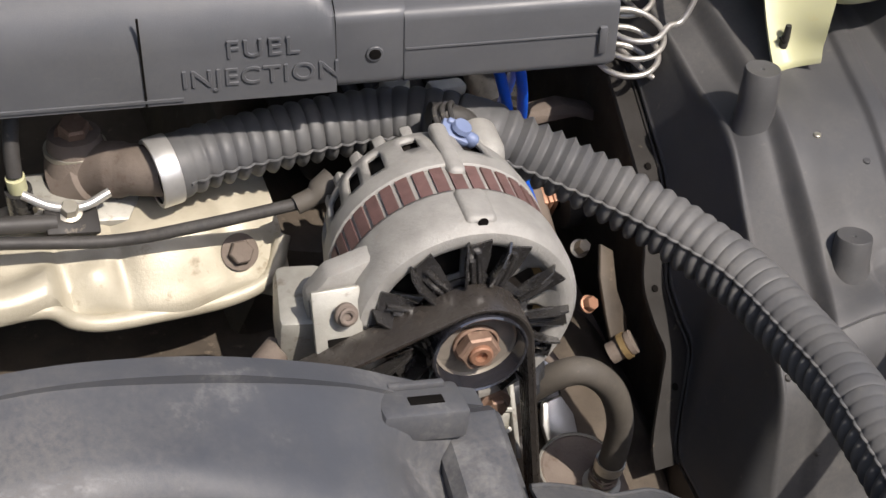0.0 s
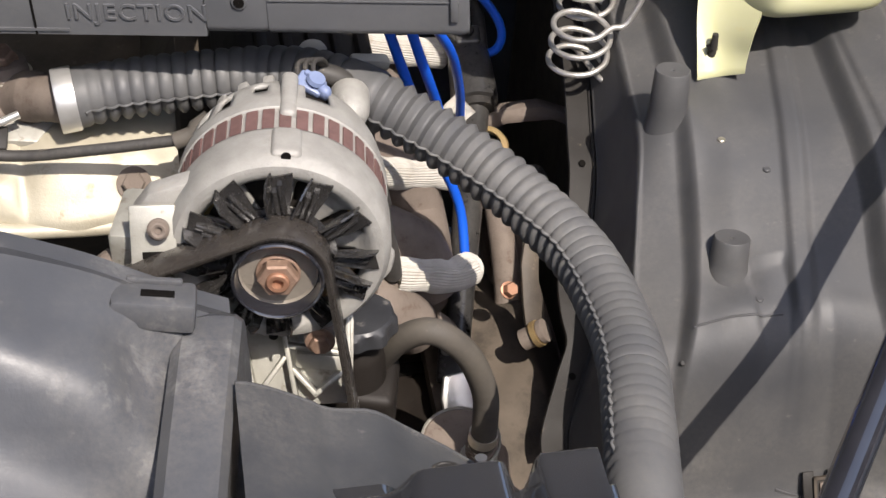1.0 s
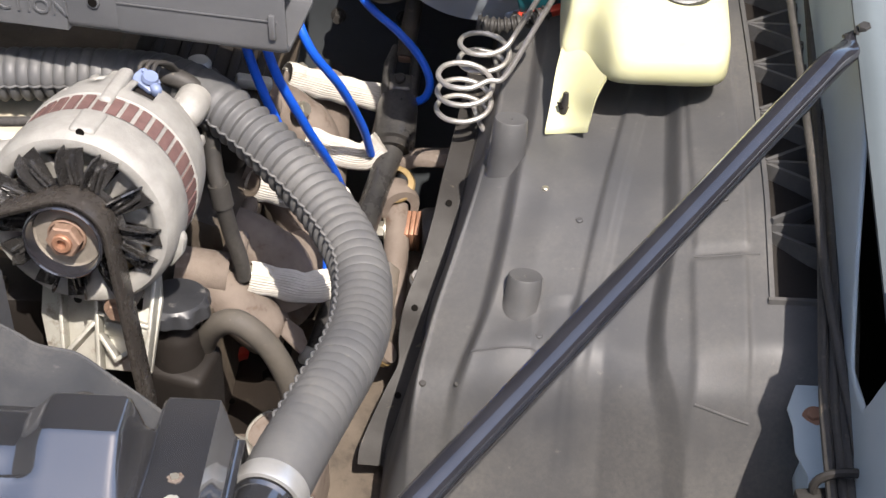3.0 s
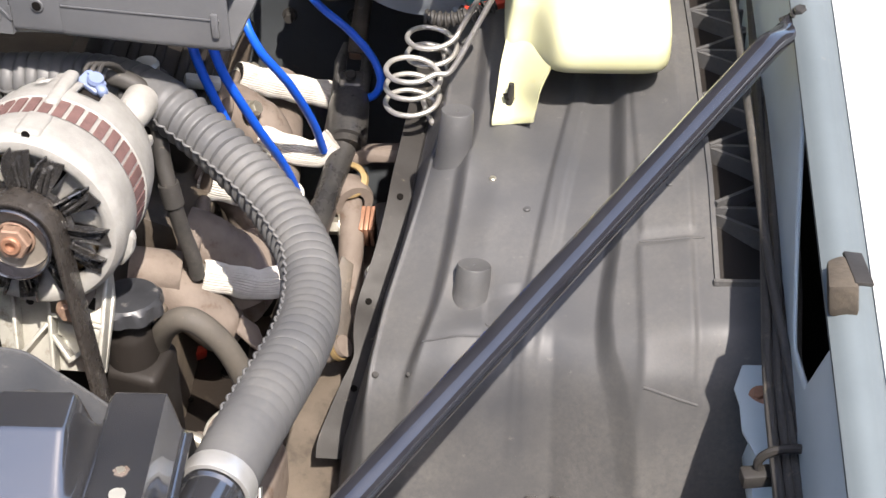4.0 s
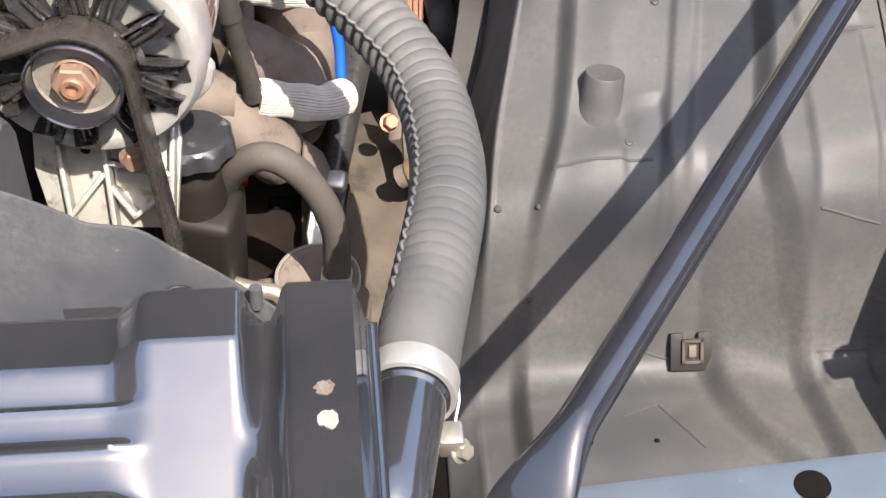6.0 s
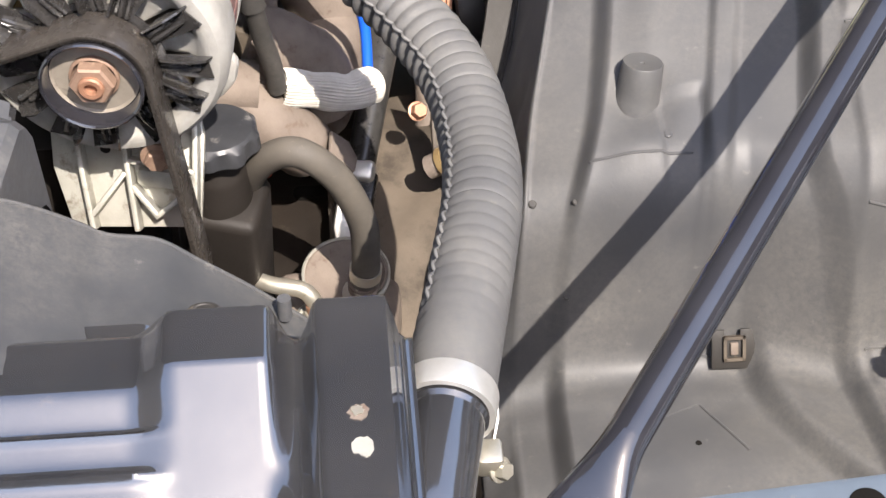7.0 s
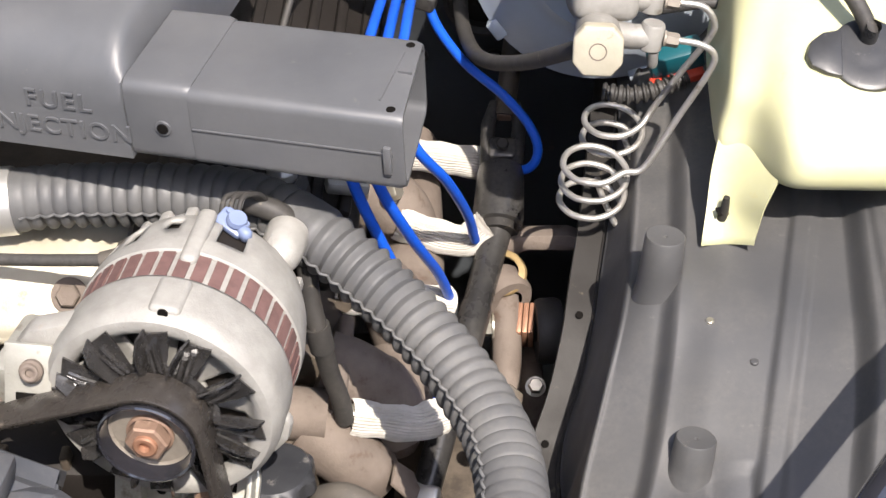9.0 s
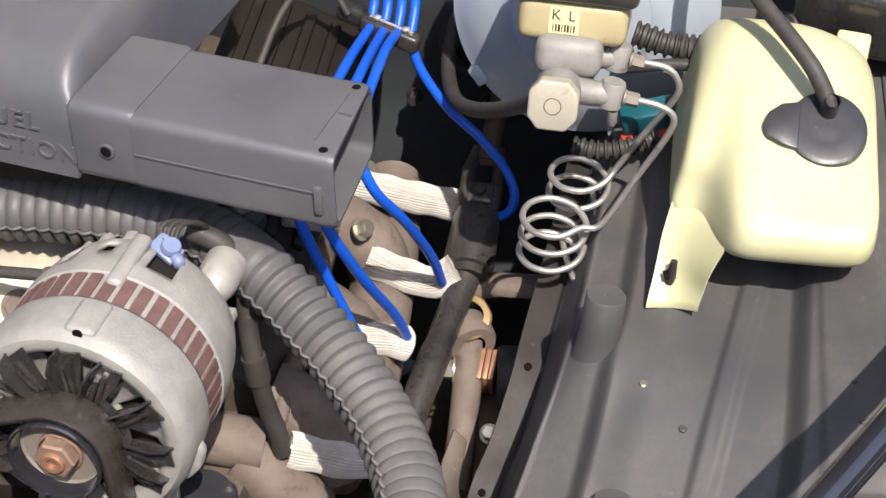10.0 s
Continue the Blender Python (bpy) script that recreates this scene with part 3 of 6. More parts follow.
for k in range(8):
    dx, dz = 0.0062 * (k % 4 - 1.5), 0.005 * (k // 4)
    pts = [(x + dx * (0.6 if 0.16 < abs(y + 0.15) < 0.02 else 1) + rng.uniform(-0.0015, 0.0015), y, z + dz + rng.uniform(-0.0015, 0.0015)) for x, y, z in hp]
    part("wire", sweep(cr(pts, 6), 0.0036, 10), "rubber", harness)
pts = [(0.512, 0.30, 0.79), (0.510, 0.12, 0.772), (0.511, 0.0, 0.745), (0.517, -0.08, 0.722), (0.52, -0.15, 0.708), (0.516, -0.25, 0.69)]
part("cable", sweep(cr(pts, 8), 0.0034, 12), "rubber", harness)
tie = thing("cable_clip", (0.512, -0.148, 0.69), "dusty grey plastic cable clip round the wire bundle", "cable clip")
part("band", sweep([Vector((0.512, -0.148, 0.703)) + Vector((0.021 * math.cos(t), 0, 0.0135 * math.sin(t))) for t in np.linspace(0, 2 * math.pi, 30)[:-1]], 0.0030, 8, closed=True), "rail", tie)
part("foot", box((0.022, 0.012, 0.01), pose(0.492, -0.150, 0.694, 0, 0, 8), 0.002), "rail", tie)

# black brace bar across the corner
bar_a, bar_b = Vector((0.2165, -0.300, 0.764)), Vector((0.537, 0.141, 0.857))
brace = thing("brace_bar", (0.376, -0.08, 0.80), "glossy black tubular brace bar with flattened bolted ends", "brace bar")
way = (bar_b - bar_a).normalized()
part("tube", sweep([bar_a + way * s for s in np.linspace(0.045, (bar_b - bar_a).length - 0.05, 12)], 0.0096, 28), "strut", brace)


def flat_end(p0, d, length, name, wide=0.0185):
    side = d.cross(Vector((0, 0, 1))).normalized()
    nrm = side.cross(d).normalized()
    v, f = [], []
    n, sg = 12, 20
    for i in range(n):
        t = i / (n - 1)
        k = step(t, 0.0, 0.75)
        w, h = 0.0096 * (1 - k) + wide * k, 0.0096 * (1 - k) + 0.0028 * k
        if t > 0.8:
            w *= 1 - 0.4 * ((t - 0.8) / 0.2) ** 2
        for q in range(sg):
            a = 2 * math.pi * q / sg
            v.append(p0 + d * t * length + side * w * math.cos(a) + nrm * (h * math.sin(a) - 0.006 * k))
    for i in range(n - 1):
        for q in range(sg):
            f.append((i * sg + q, i * sg + (q + 1) % sg, (i + 1) * sg + (q + 1) % sg, (i + 1) * sg + q))
    f.append(tuple(range(sg)))
    f.append(tuple((n - 1) * sg + q for q in range(sg)))
    return part(name, (v, f), "strut", brace)


flat_end(bar_a + way * 0.046, -way, 0.065, "front_end")
flat_end(bar_b - way * 0.051, way, 0.062, "rear_end", 0.0098)
part("bolt", hexhead(bar_b + way * 0.0 + Vector((0, 0, -0.002)), (-0.1, -0.2, 1), 0.008, 0.006, 1.5), "black", brace)
part("rear_bracket", slab([(-0.02, -0.014), (0.03, -0.014), (0.03, 0.014), (-0.02, 0.014)], 0.003, pose(bar_b.x + 0.012, bar_b.y + 0.01, bar_b.z - 0.012, 0, -8, 30), 0.001), "black", brace)

# radiator support at the front
support = thing("radiator_support", (0.34, -0.33, 0.60), "grey-blue painted steel radiator support beam", "radiator support", kind="structure")
part("beam", box((0.40, 0.10, 0.035), pose(0.42, -0.298, 0.700, 0, 0, 4), 0.006), "slate", support)
# panel added below the beam, shade put in as near-black colour
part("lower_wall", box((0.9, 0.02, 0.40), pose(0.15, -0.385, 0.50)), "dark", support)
# flat near-black disc drawn as a hole in the beam, not a raised boss
part("boss", lathe([(0.0001, 0.0006), (0.0085, 0.0006), (0.0088, 0.0)], 28, pose(0.356, -0.270, 0.7178)), "dark", support)
for x in (0.39, 0.42):
    part("bolt", hexhead((x - 0.12, -0.285, 0.7175), (0, 0, 1), 0.006, 0.003), "copper", support)

# frame rail flange that runs beside the liner
rpath = cr(RAIL[::-1], 6)
rail = thing("frame_flange", (0.23, 0.2, 0.50), "worn black steel flange strip with punched holes", "frame flange", kind="structure")
part("strip", ribbon(rpath, [(0.25, -0.55, 0.8)] * len(rpath), 0.021, 0.003), "rail", rail)
part("turned_edge", sweep(rpath + np.array((0.0100, 0.0015, -0.0015)), 0.0018, 8), "rail", rail)
for p in ((0.2483, 0.2364, 0.6226), (0.2254, 0.1627, 0.5699), (0.2166, 0.1001, 0.5309)):
    part("hole", disc(Vector(p) + Vector((0.0002, -0.0008, 0.0009)), (0.25, -0.55, 0.8), 0.0028, 0.0006, 14, 0.0002), "dark", rail)

# dusty frame below
frame_z = lambda y: 0.405 if y < -0.05 else min(0.430 + 0.50 * y, 0.478 + 0.06 * y) - 0.55 * max(0, y - 0.22)
below = thing("frame_rail", (0.16, 0.1, 0.35), "dust-caked frame rail and crossmember under the engine", "frame rail", kind="structure")
part("rail_top", sheet(lambda x, y: (x, y, frame_z(y) - 1.6 * max(0, x - 0.205) + 0.006 * noise.noise((x * 30, y * 30, 0))), np.linspace(0.118, 0.235, 30), np.linspace(-0.36, 0.30, 60), 0.05), "tan", below)
# plate is coloured near black for the shade of the cavity it lies in
splash = part("slotted_plate", sheet(lambda x, y: (x, y, 0.466 + 0.003 * noise.noise((x * 25, y * 25, 3))), np.linspace(0.020, 0.152, 22), np.linspace(0.06, 0.37, 40), 0.004), "blackish", below, "near-black plate with a long slot")
part("slot", slab([(0.006 * math.cos(t) + (0.010 if math.cos(t) > 0 else -0.010), 0.006 * math.sin(t)) for t in np.linspace(0.01, 2 * math.pi - 0.01, 26)], 0.004, pose(0.1086, 0.186, 0.4655)), "dark", splash)
for x, y in ((0.1187, 0.256), (0.129, 0.252), (0.088, 0.230), (0.072, 0.150)):
    part("hole", disc((x, y, 0.4682), (0, 0, 1), 0.0026, 0.0012, 12, 0.0002), "dark", splash)
# side wall and floor sheet are added to keep the gap below dark
part("side_wall", sheet(lambda y, q: (edge_x(y) - 0.002 - 0.02 * q, y, edge_z(y) - 0.004 - q * (edge_z(y) - 0.25)), np.linspace(-0.38, 0.60, 50), np.linspace(0, 1, 10), 0.003, (1, 0, 0)), "grime", below)
part("added_floor", sheet(lambda x, y: (x, y, 0.24 + 0.01 * noise.noise((x * 9, y * 9, 1))), np.linspace(-0.72, 0.50, 30), np.linspace(-0.38, 0.60, 24), 0.004), "grime", below)
part("crossmember", box((1.0, 0.14, 0.10), pose(-0.2, 0.02, 0.36), 0.01), "grime", below)

# firewall at the back
firewall = thing("firewall", (0.1, 0.62, 0.5), "dark grey painted firewall behind the engine", "firewall", kind="structure")
part("panel", sheet(lambda a, b: (a, 0.60 - 0.04 * step(b, 0.55, 0.75), b), np.linspace(-0.8, 0.62, 30), np.linspace(0.25, 0.98, 24), 0.004, (0, 1, 0)), "firewall", firewall)
part("cowl", box((1.5, 0.25, 0.03), pose(-0.1, 0.72, 0.985), 0.006), "black", firewall)
for x, z in ((0.155, 0.665), (0.12, 0.60), (0.185, 0.60)):
    part("stud", hexhead((x, 0.575, z), (0, -1, 0.1), 0.010, 0.012), "rail", firewall)
part("grommet", lathe([(0.026, 0.0), (0.030, 0.004), (0.034, 0.0)], 30, pose(0.175, 0.566, 0.665, 80, 0, 0)), "rubber", firewall)
# near-black disc paints in the shade inside the grommet
part("opening", disc((0.175, 0.572, 0.665), (0, -1, 0), 0.026, 0.003), "umber", firewall)

# the raised hood behind, above the view
hood = thing("hood", (0.0, 0.70, 1.02), "raised hood with a dark insulated underside", "hood", kind="structure")
part("insulation", sheet(lambda a, b: (a, 0.72 - 0.56 * b, 1.03 + 0.98 * b + 0.03 * math.sin(math.pi * b)), np.linspace(-0.85, 0.62, 8), np.linspace(0, 1, 8), 0.02, (0, 0.86, 0.5)), "firewall", hood)
part("outer_panel", sheet(lambda a, b: (a, 0.75 - 0.56 * b, 1.045 + 0.98 * b + 0.03 * math.sin(math.pi * b)), np.linspace(-0.87, 0.64, 8), np.linspace(-0.02, 1.02, 8), 0.01, (0, 0.86, 0.5)), "white", hood)
# ---- engine ----
engine = thing("engine_block", (-0.1, 0.3, 0.25), "oily iron engine block and cylinder head", "engine block")
part("block", box((0.42, 0.44, 0.30), pose(-0.14, 0.34, 0.44), 0.012), "grime", engine)
part("cylinder_head", box((0.16, 0.36, 0.10), pose(0.000, 0.375, 0.59, 0, 22, 0), 0.01), "grime", engine)
part("timing_cover", box((0.34, 0.05, 0.28), pose(-0.16, 0.110, 0.505, 8, 0, 0), 0.012), "umber", engine)
for k in range(5):
    part("cover_rib", box((0.006, 0.012, 0.16), pose(-0.25 + 0.045 * k, 0.078, 0.57, 0, 10 - 4 * k, 0), 0.002), "grime", engine)

# valve cover with cooling ribs, behind the intake box
vcov = thing("valve_cover", (0.02, 0.40, 0.66), "dark brown painted valve cover with raised ribs", "valve cover")
vm = pose(0.035, 0.375, 0.692, 0, 24, 0)
part("cover", box((0.115, 0.30, 0.06), vm, 0.012, 3), "umber", vcov)
for k in range(5):
    part("rib", box((0.009, 0.26, 0.008), vm @ Matrix.Translation((-0.042 + 0.021 * k, 0, 0.032)), 0.003), "umber", vcov)

# exhaust manifold
man = thing("exhaust_manifold", (0.11, 0.28, 0.52), "dusty brown cast iron exhaust manifold", "exhaust manifold")
part("log", sweep(cr([(0.112, 0.19, 0.548), (0.120, 0.22, 0.546), (0.124, 0.27, 0.545), (0.122, 0.38, 0.555), (0.112, 0.50, 0.56)], 8), 0.026, 24), "iron", man)
for y in (0.195, 0.292, 0.392):
    part("runner", sweep(cr([(0.072, y, 0.612), (0.092, y - 0.002, 0.604), (0.112, y - 0.004, 0.585), (0.122, y - 0.01, 0.556)], 6), [0.024] * 10 + [0.0255] * 9, 24), "iron", man)
    part("flange", box((0.012, 0.072, 0.034), pose(0.082, y, 0.612, 0, 22, 0), 0.006, 3), "iron", man)
for p in ((0.0876, 0.2054, 0.6068), (0.086, 0.268, 0.612), (0.111, 0.3683, 0.6219), (0.107, 0.409, 0.600), (0.098, 0.436, 0.618), (0.096, 0.466, 0.602)):
    part("bolt", hexhead(Vector(p) - Vector((0.004, 0, 0.002)), (0.80, -0.25, 0.55), 0.012, 0.010), "zinc", man)
part("front_body", sweep(cr([(0.060, 0.158, 0.590), (0.085, 0.150, 0.572), (0.098, 0.150, 0.558), (0.104, 0.156, 0.545)], 6), [0.022] * 19, 28), "iron", man)
part("tab", slab([(-0.012, -0.010), (0.012, -0.012), (0.016, 0.004), (0.008, 0.014), (-0.010, 0.012)], 0.003, pose(0.128, 0.137, 0.556, 0, 50, 0), 0.001), "iron", man)

# spark plug sockets with woven heat sleeves and blue wires
def fluted(a):
    return 1 + 0.038 * math.cos(36 * a)


def sleeve(pts, r, label):
    p = even(cr(pts, 10), 0.004)
    rad = [r * (1 + 0.05 * math.sin(i * 0.9)) for i in range(len(p))]
    rad[-1] *= 1.03
    th = thing("heat_sleeve", p[0], label, "heat sleeve", "spark plug sleeves")
    part("braid", sweep(p, rad, 160, False, fluted), "sleeve", th, smooth=60)
    d = p[-1] - p[-2]
    lip = [p[-1] - d * 0.5, p[-1] + d * 0.35, p[-1] + d * 0.55, p[-1] + d * 0.2, p[-1] - d * 0.8]
    part("mouth", sweep(lip, [r * 1.0, r * 1.05, r * 0.92, r * 0.78, r * 0.7], 24, False, lambda a: 1 + 0.06 * math.sin(3 * a + 1)), "sleeve", th)
    # near-black disc stands in for the shade inside the pale sleeve
    part("opening", disc(p[-1] - d * 0.9, d, r * 0.92, 0.0008, 24, 0.0002), "dark", th)
    return th


sleeve([(0.092, 0.1595, 0.597), (0.115, 0.164, 0.589), (0.135, 0.171, 0.579), (0.153, 0.183, 0.574)], 0.0125, "white braided heat sleeve over the front spark plug boot")
sleeve([(0.083, 0.252, 0.622), (0.110, 0.268, 0.603), (0.135, 0.284, 0.588), (0.154, 0.291, 0.579)], 0.0122, "white braided heat sleeve passing under the corrugated hose")
sleeve([(0.112, 0.366, 0.592), (0.140, 0.364, 0.582), (0.165, 0.362, 0.578), (0.181, 0.367, 0.589)], 0.0125, "white braided heat sleeve with a folded open end")
sleeve([(0.090, 0.414, 0.628), (0.130, 0.431, 0.606), (0.172, 0.4455, 0.588)], 0.0125, "long grey braided heat sleeve with brown stains")


def wire(pts, label, r=0.0038):
    return solid("spark_plug_wire", sweep(even(cr(pts, 14), 0.003), r, 16), "blue", label, "ignition wire", "blue ignition wires", smooth=60)


wire([(0.1235, 0.460, 0.742), (0.124, 0.38, 0.772), (0.122, 0.29, 0.772), (0.134, 0.270, 0.745), (0.1545, 0.292, 0.696), (0.168, 0.328, 0.634), (0.173, 0.350, 0.590)], "bright blue silicone ignition wire ending in a white sleeve")
wire([(0.113, 0.458, 0.744), (0.112, 0.36, 0.772), (0.108, 0.23, 0.790), (0.114, 0.205, 0.768), (0.133, 0.230, 0.698), (0.149, 0.268, 0.630), (0.1570, 0.2925, 0.578)], "bright blue silicone ignition wire under the intake duct")
wire([(0.1025, 0.456, 0.746), (0.100, 0.36, 0.774), (0.093, 0.23, 0.790), (0.099, 0.203, 0.768), (0.125, 0.212, 0.680), (0.148, 0.212, 0.615), (0.151, 0.192, 0.572)], "bright blue silicone ignition wire dropping behind the hose")
wire([(0.1335, 0.4545, 0.7385), (0.143, 0.448, 0.716), (0.164, 0.444, 0.6865), (0.191, 0.438, 0.664), (0.2115, 0.432, 0.641), (0.2205, 0.424, 0.622), (0.216, 0.419, 0.607), (0.200, 0.424, 0.598), (0.178, 0.443, 0.590)], "bright blue silicone ignition wire looping past the steering joint")
for k in range(4):
    x = 0.102 + 0.0105 * k
    wire([(x, 0.463 - 0.003 * k, 0.745 - 0.002 * k), (x + 0.001, 0.476, 0.757), (x - 0.004, 0.492, 0.759), (x - 0.014, 0.515, 0.752), (x - 0.02, 0.53, 0.735)], "bright blue silicone ignition wire behind the wire comb")
loom = thing("wire_comb", (0.118, 0.458, 0.73), "black plastic comb holding four blue wires", "wire comb")
lm = pose(0.1175, 0.4575, 0.7415, 0, 11, -15)
part("bar", box((0.050, 0.013, 0.015), lm, 0.004, 3), "black", loom)
part("clamp_strip", box((0.036, 0.0025, 0.0012), lm @ Matrix.Translation((0, 0, 0.0082)), 0.0003), "steel", loom)
for x in (-0.012, 0.012):
    part("screw", hexhead(lm @ Vector((x, 0, 0.0085)), (0, 0, 1), 0.004, 0.002), "steel", loom)
part("ear", box((0.022, 0.016, 0.012), lm @ Matrix.Translation((-0.034, 0.004, 0.0)), 0.004), "black", loom)

solid("vacuum_line", sweep(cr([(0.085, 0.462, 0.752), (0.070, 0.468, 0.772), (0.055, 0.455, 0.779), (0.042, 0.43, 0.772), (0.032, 0.395, 0.75), (0.028, 0.36, 0.73)], 8), 0.0028, 12), "rubber", "thin black hose with a pale highlight over the valve cover", "hose")

# cream alloy intake casting with the thermostat outlet
cast = thing("intake_casting", (-0.2, 0.2, 0.60), "stained cream alloy intake casting with bolt bosses", "intake casting")
cast_y = lerp_table([0.155, 0.160, 0.168, 0.178, 0.190, 0.21, 0.26, 0.34], [0.668, 0.676, 0.684, 0.694, 0.704, 0.712, 0.716, 0.718])
def cast_z(x, y):
    z = cast_y(y + 0.012 * step(-x, 0.195, 0.210)) + 0.022 * step(-x, 0.195, 0.210) * (1 - step(y, 0.16, 0.19)) + 0.004 * step(x, -0.165, -0.150) * (1 - step(x, -0.105, -0.09)) - 0.010 * step(x, -0.085, -0.055)
    z += 0.009 * math.exp(-(((x + 0.180) / 0.014) ** 2 + ((y - 0.168) / 0.012) ** 2)) + 0.004 * step(x, -0.20, -0.194) * (1 - step(x, -0.168, -0.162))
    return z + 0.003 * noise.noise((x * 26, y * 26, 0.5))
part("top", sheet(lambda x, y: (x, y + 0.004 * math.sin(x * 60), cast_z(x, y)), np.linspace(-0.42, -0.056, 110), np.linspace(0.158, 0.238, 40), 0.010), "cream", cast, smooth=50)
part("front_lip", sweep(cr([(-0.40, 0.160, 0.697), (-0.26, 0.160, 0.697), (-0.215, 0.160, 0.695), (-0.198, 0.158, 0.682), (-0.180, 0.157, 0.675), (-0.15, 0.158, 0.671), (-0.10, 0.160, 0.668), (-0.070, 0.166, 0.674), (-0.056, 0.182, 0.692)], 8), 0.0055, 14), "cream", cast)
part("boss", lathe([(0.0145, -0.02), (0.013, 0.0), (0.0115, 0.002), (0.0001, 0.003)], 28, along((-0.0874, 0.178, 0.688), (-0.0874, 0.10, 0.76))), "cream", cast)
part("bolt", hexhead((-0.0874, 0.1745, 0.6925), (0, -0.75, 0.66), 0.014, 0.008, 1.5), "iron", cast)
outlet = thing("thermostat_housing", (-0.168, 0.26, 0.69), "oxidised brown alloy thermostat housing", "thermostat housing")
part("dome", lathe([(0.030, -0.075), (0.028, -0.045), (0.023, -0.030), (0.0205, -0.012), (0.0175, 0.0), (0.0165, 0.006), (0.0001, 0.007)], 36, pose(-0.171, 0.250, 0.745, -8, 0, 0)), "iron", outlet)
part("collar", lathe([(0.0185, 0.0), (0.0200, 0.002), (0.0200, 0.005), (0.017, 0.007)], 32, pose(-0.171, 0.250, 0.736, -8, 0, 0)), "zinc", outlet)
part("bolt", hexhead((-0.171, 0.250, 0.750), (0, -0.15, 1), 0.017, 0.011, 1.25), "rust", outlet)
part("neck", sweep(cr([(-0.178, 0.248, 0.715), (-0.162, 0.238, 0.728), (-0.146, 0.222, 0.738), (-0.122, 0.204, 0.746)], 8), [0.021] * 8 + [0.018] * 8 + [0.0165] * 9, 28), "iron", outlet)
part("base_flange", slab([(-0.036, -0.020), (0.030, -0.022), (0.040, 0.0), (0.030, 0.024), (-0.036, 0.022)], 0.008, pose(-0.176, 0.228, 0.712, 10, 0, -10), 0.003), "bracket", outlet)
for (x, y, z) in ((-0.207, 0.222, 0.722), (-0.186, 0.204, 0.7285)):
    part("stud", hexhead((x, y, z), (0, -0.3, 1), 0.010, 0.008), "zinc", outlet)

# lines across the casting
solid("fuel_line", sweep(even(cr([(-0.45, 0.20, 0.775), (-0.30, 0.184, 0.750), (-0.232, 0.180, 0.738), (-0.167, 0.175, 0.7255), (-0.116, 0.165, 0.732), (-0.05, 0.157, 0.7405)], 10), 0.004), 0.0040, 16), "rubber", "long black line running to the alternator", "line")
solid("hose_fitting", sweep(cr([(-0.056, 0.157, 0.7395), (-0.044, 0.158, 0.743), (-0.030, 0.162, 0.750)], 4), [0.0062] * 5 + [0.0085] * 4, 20), "dusty", "dusty rubber hose end on the black line", "fitting")
rod = thing("bracket_rod", (-0.25, 0.20, 0.725), "flattened black rod bolted to the casting", "rod")
part("rod", sweep([(-0.42, 0.20, 0.772), (-0.30, 0.20, 0.748), (-0.229, 0.20, 0.7335), (-0.196, 0.20, 0.7265)], [0.0058, 0.0058, 0.0058, 0.0055], 20), "rubber", rod)
part("tab", box((0.034, 0.018, 0.005), pose(-0.186, 0.200, 0.7245, 25, 12, 0), 0.002), "rail", rod)
pipe = [(-0.212, 0.214, 0.742), (-0.196, 0.207, 0.734), (-0.178, 0.204, 0.7315), (-0.160, 0.208, 0.735)]
solid("chrome_pipe", sweep(cr(pipe, 6), 0.0030, 12), "steel", "short bright metal pipe by the sensor", "pipe")
sensor = thing("temperature_sensor", (-0.212, 0.222, 0.715), "small sensor with a pale green connector", "sensor")
part("body", sweep([(-0.212, 0.222, 0.722), (-0.213, 0.220, 0.742)], 0.0085, 18), "black", sensor)
part("connector", sweep([(-0.213, 0.220, 0.742), (-0.214, 0.219, 0.753)], 0.0060, 16), "tank", sensor, "pale green connector")
part("lead", sweep(cr([(-0.214, 0.219, 0.753), (-0.213, 0.226, 0.768), (-0.209, 0.238, 0.785), (-0.20, 0.26, 0.80)], 6), 0.0050, 12), "rubber", sensor)

# corrugated radiator hose
hose_pts = [(-0.131, 0.205, 0.7455), (-0.09, 0.209, 0.748), (-0.04, 0.209, 0.750), (0.01, 0.204, 0.753), (0.045, 0.190, 0.756), (0.080, 0.168, 0.752), (0.115, 0.142, 0.740), (0.150, 0.108, 0.728), (0.178, 0.070, 0.719), (0.197, 0.025, 0.716), (0.203, -0.030, 0.719), (0.200, -0.080, 0.729), (0.1895, -0.135, 0.739), (0.178, -0.188, 0.747), (0.1695, -0.228, 0.750)]
HOSE_R = 0.0205
hp = even(cr(hose_pts, 16), 0.0011)
s = np.arange(len(hp)) * 0.0011
pitch = 0.0098
wave = np.abs(np.sin(np.pi * ((s / pitch) % 1) ** 0.72)) ** 0.42
fade = np.clip((s - 0.012) / 0.02, 0, 1) * np.clip((s[-1] - 0.03 - s) / 0.06, 0.15, 1)
flat = 1 - 0.92 * np.exp(-(((s - 0.212) / 0.012) ** 4))
tan = np.gradient(hp, axis=0)
tan /= np.linalg.norm(tan, axis=1)[:, None]
side = np.cross(tan, (0, 0, 1.0))
side /= np.linalg.norm(side, axis=1)[:, None]
upv = np.cross(side, tan)
seam = np.radians(4 + 34 * np.clip((s - 0.24) / 0.16, 0, 1))          # the moulding seam's angle round the hose
upper = np.clip((0.40 - s) / 0.12, -0.55, 1)
ridged = np.clip(upper, 0, 1) * np.clip((s - 0.215) / 0.02, 0, 1)     # sharp ridges past the strap
wave = wave * (1 - ridged) + (1 - np.abs(2 * ((s / pitch) % 1) - 1)) * ridged
lobe_w = np.abs(np.sin(np.pi * s / pitch)) ** 0.8


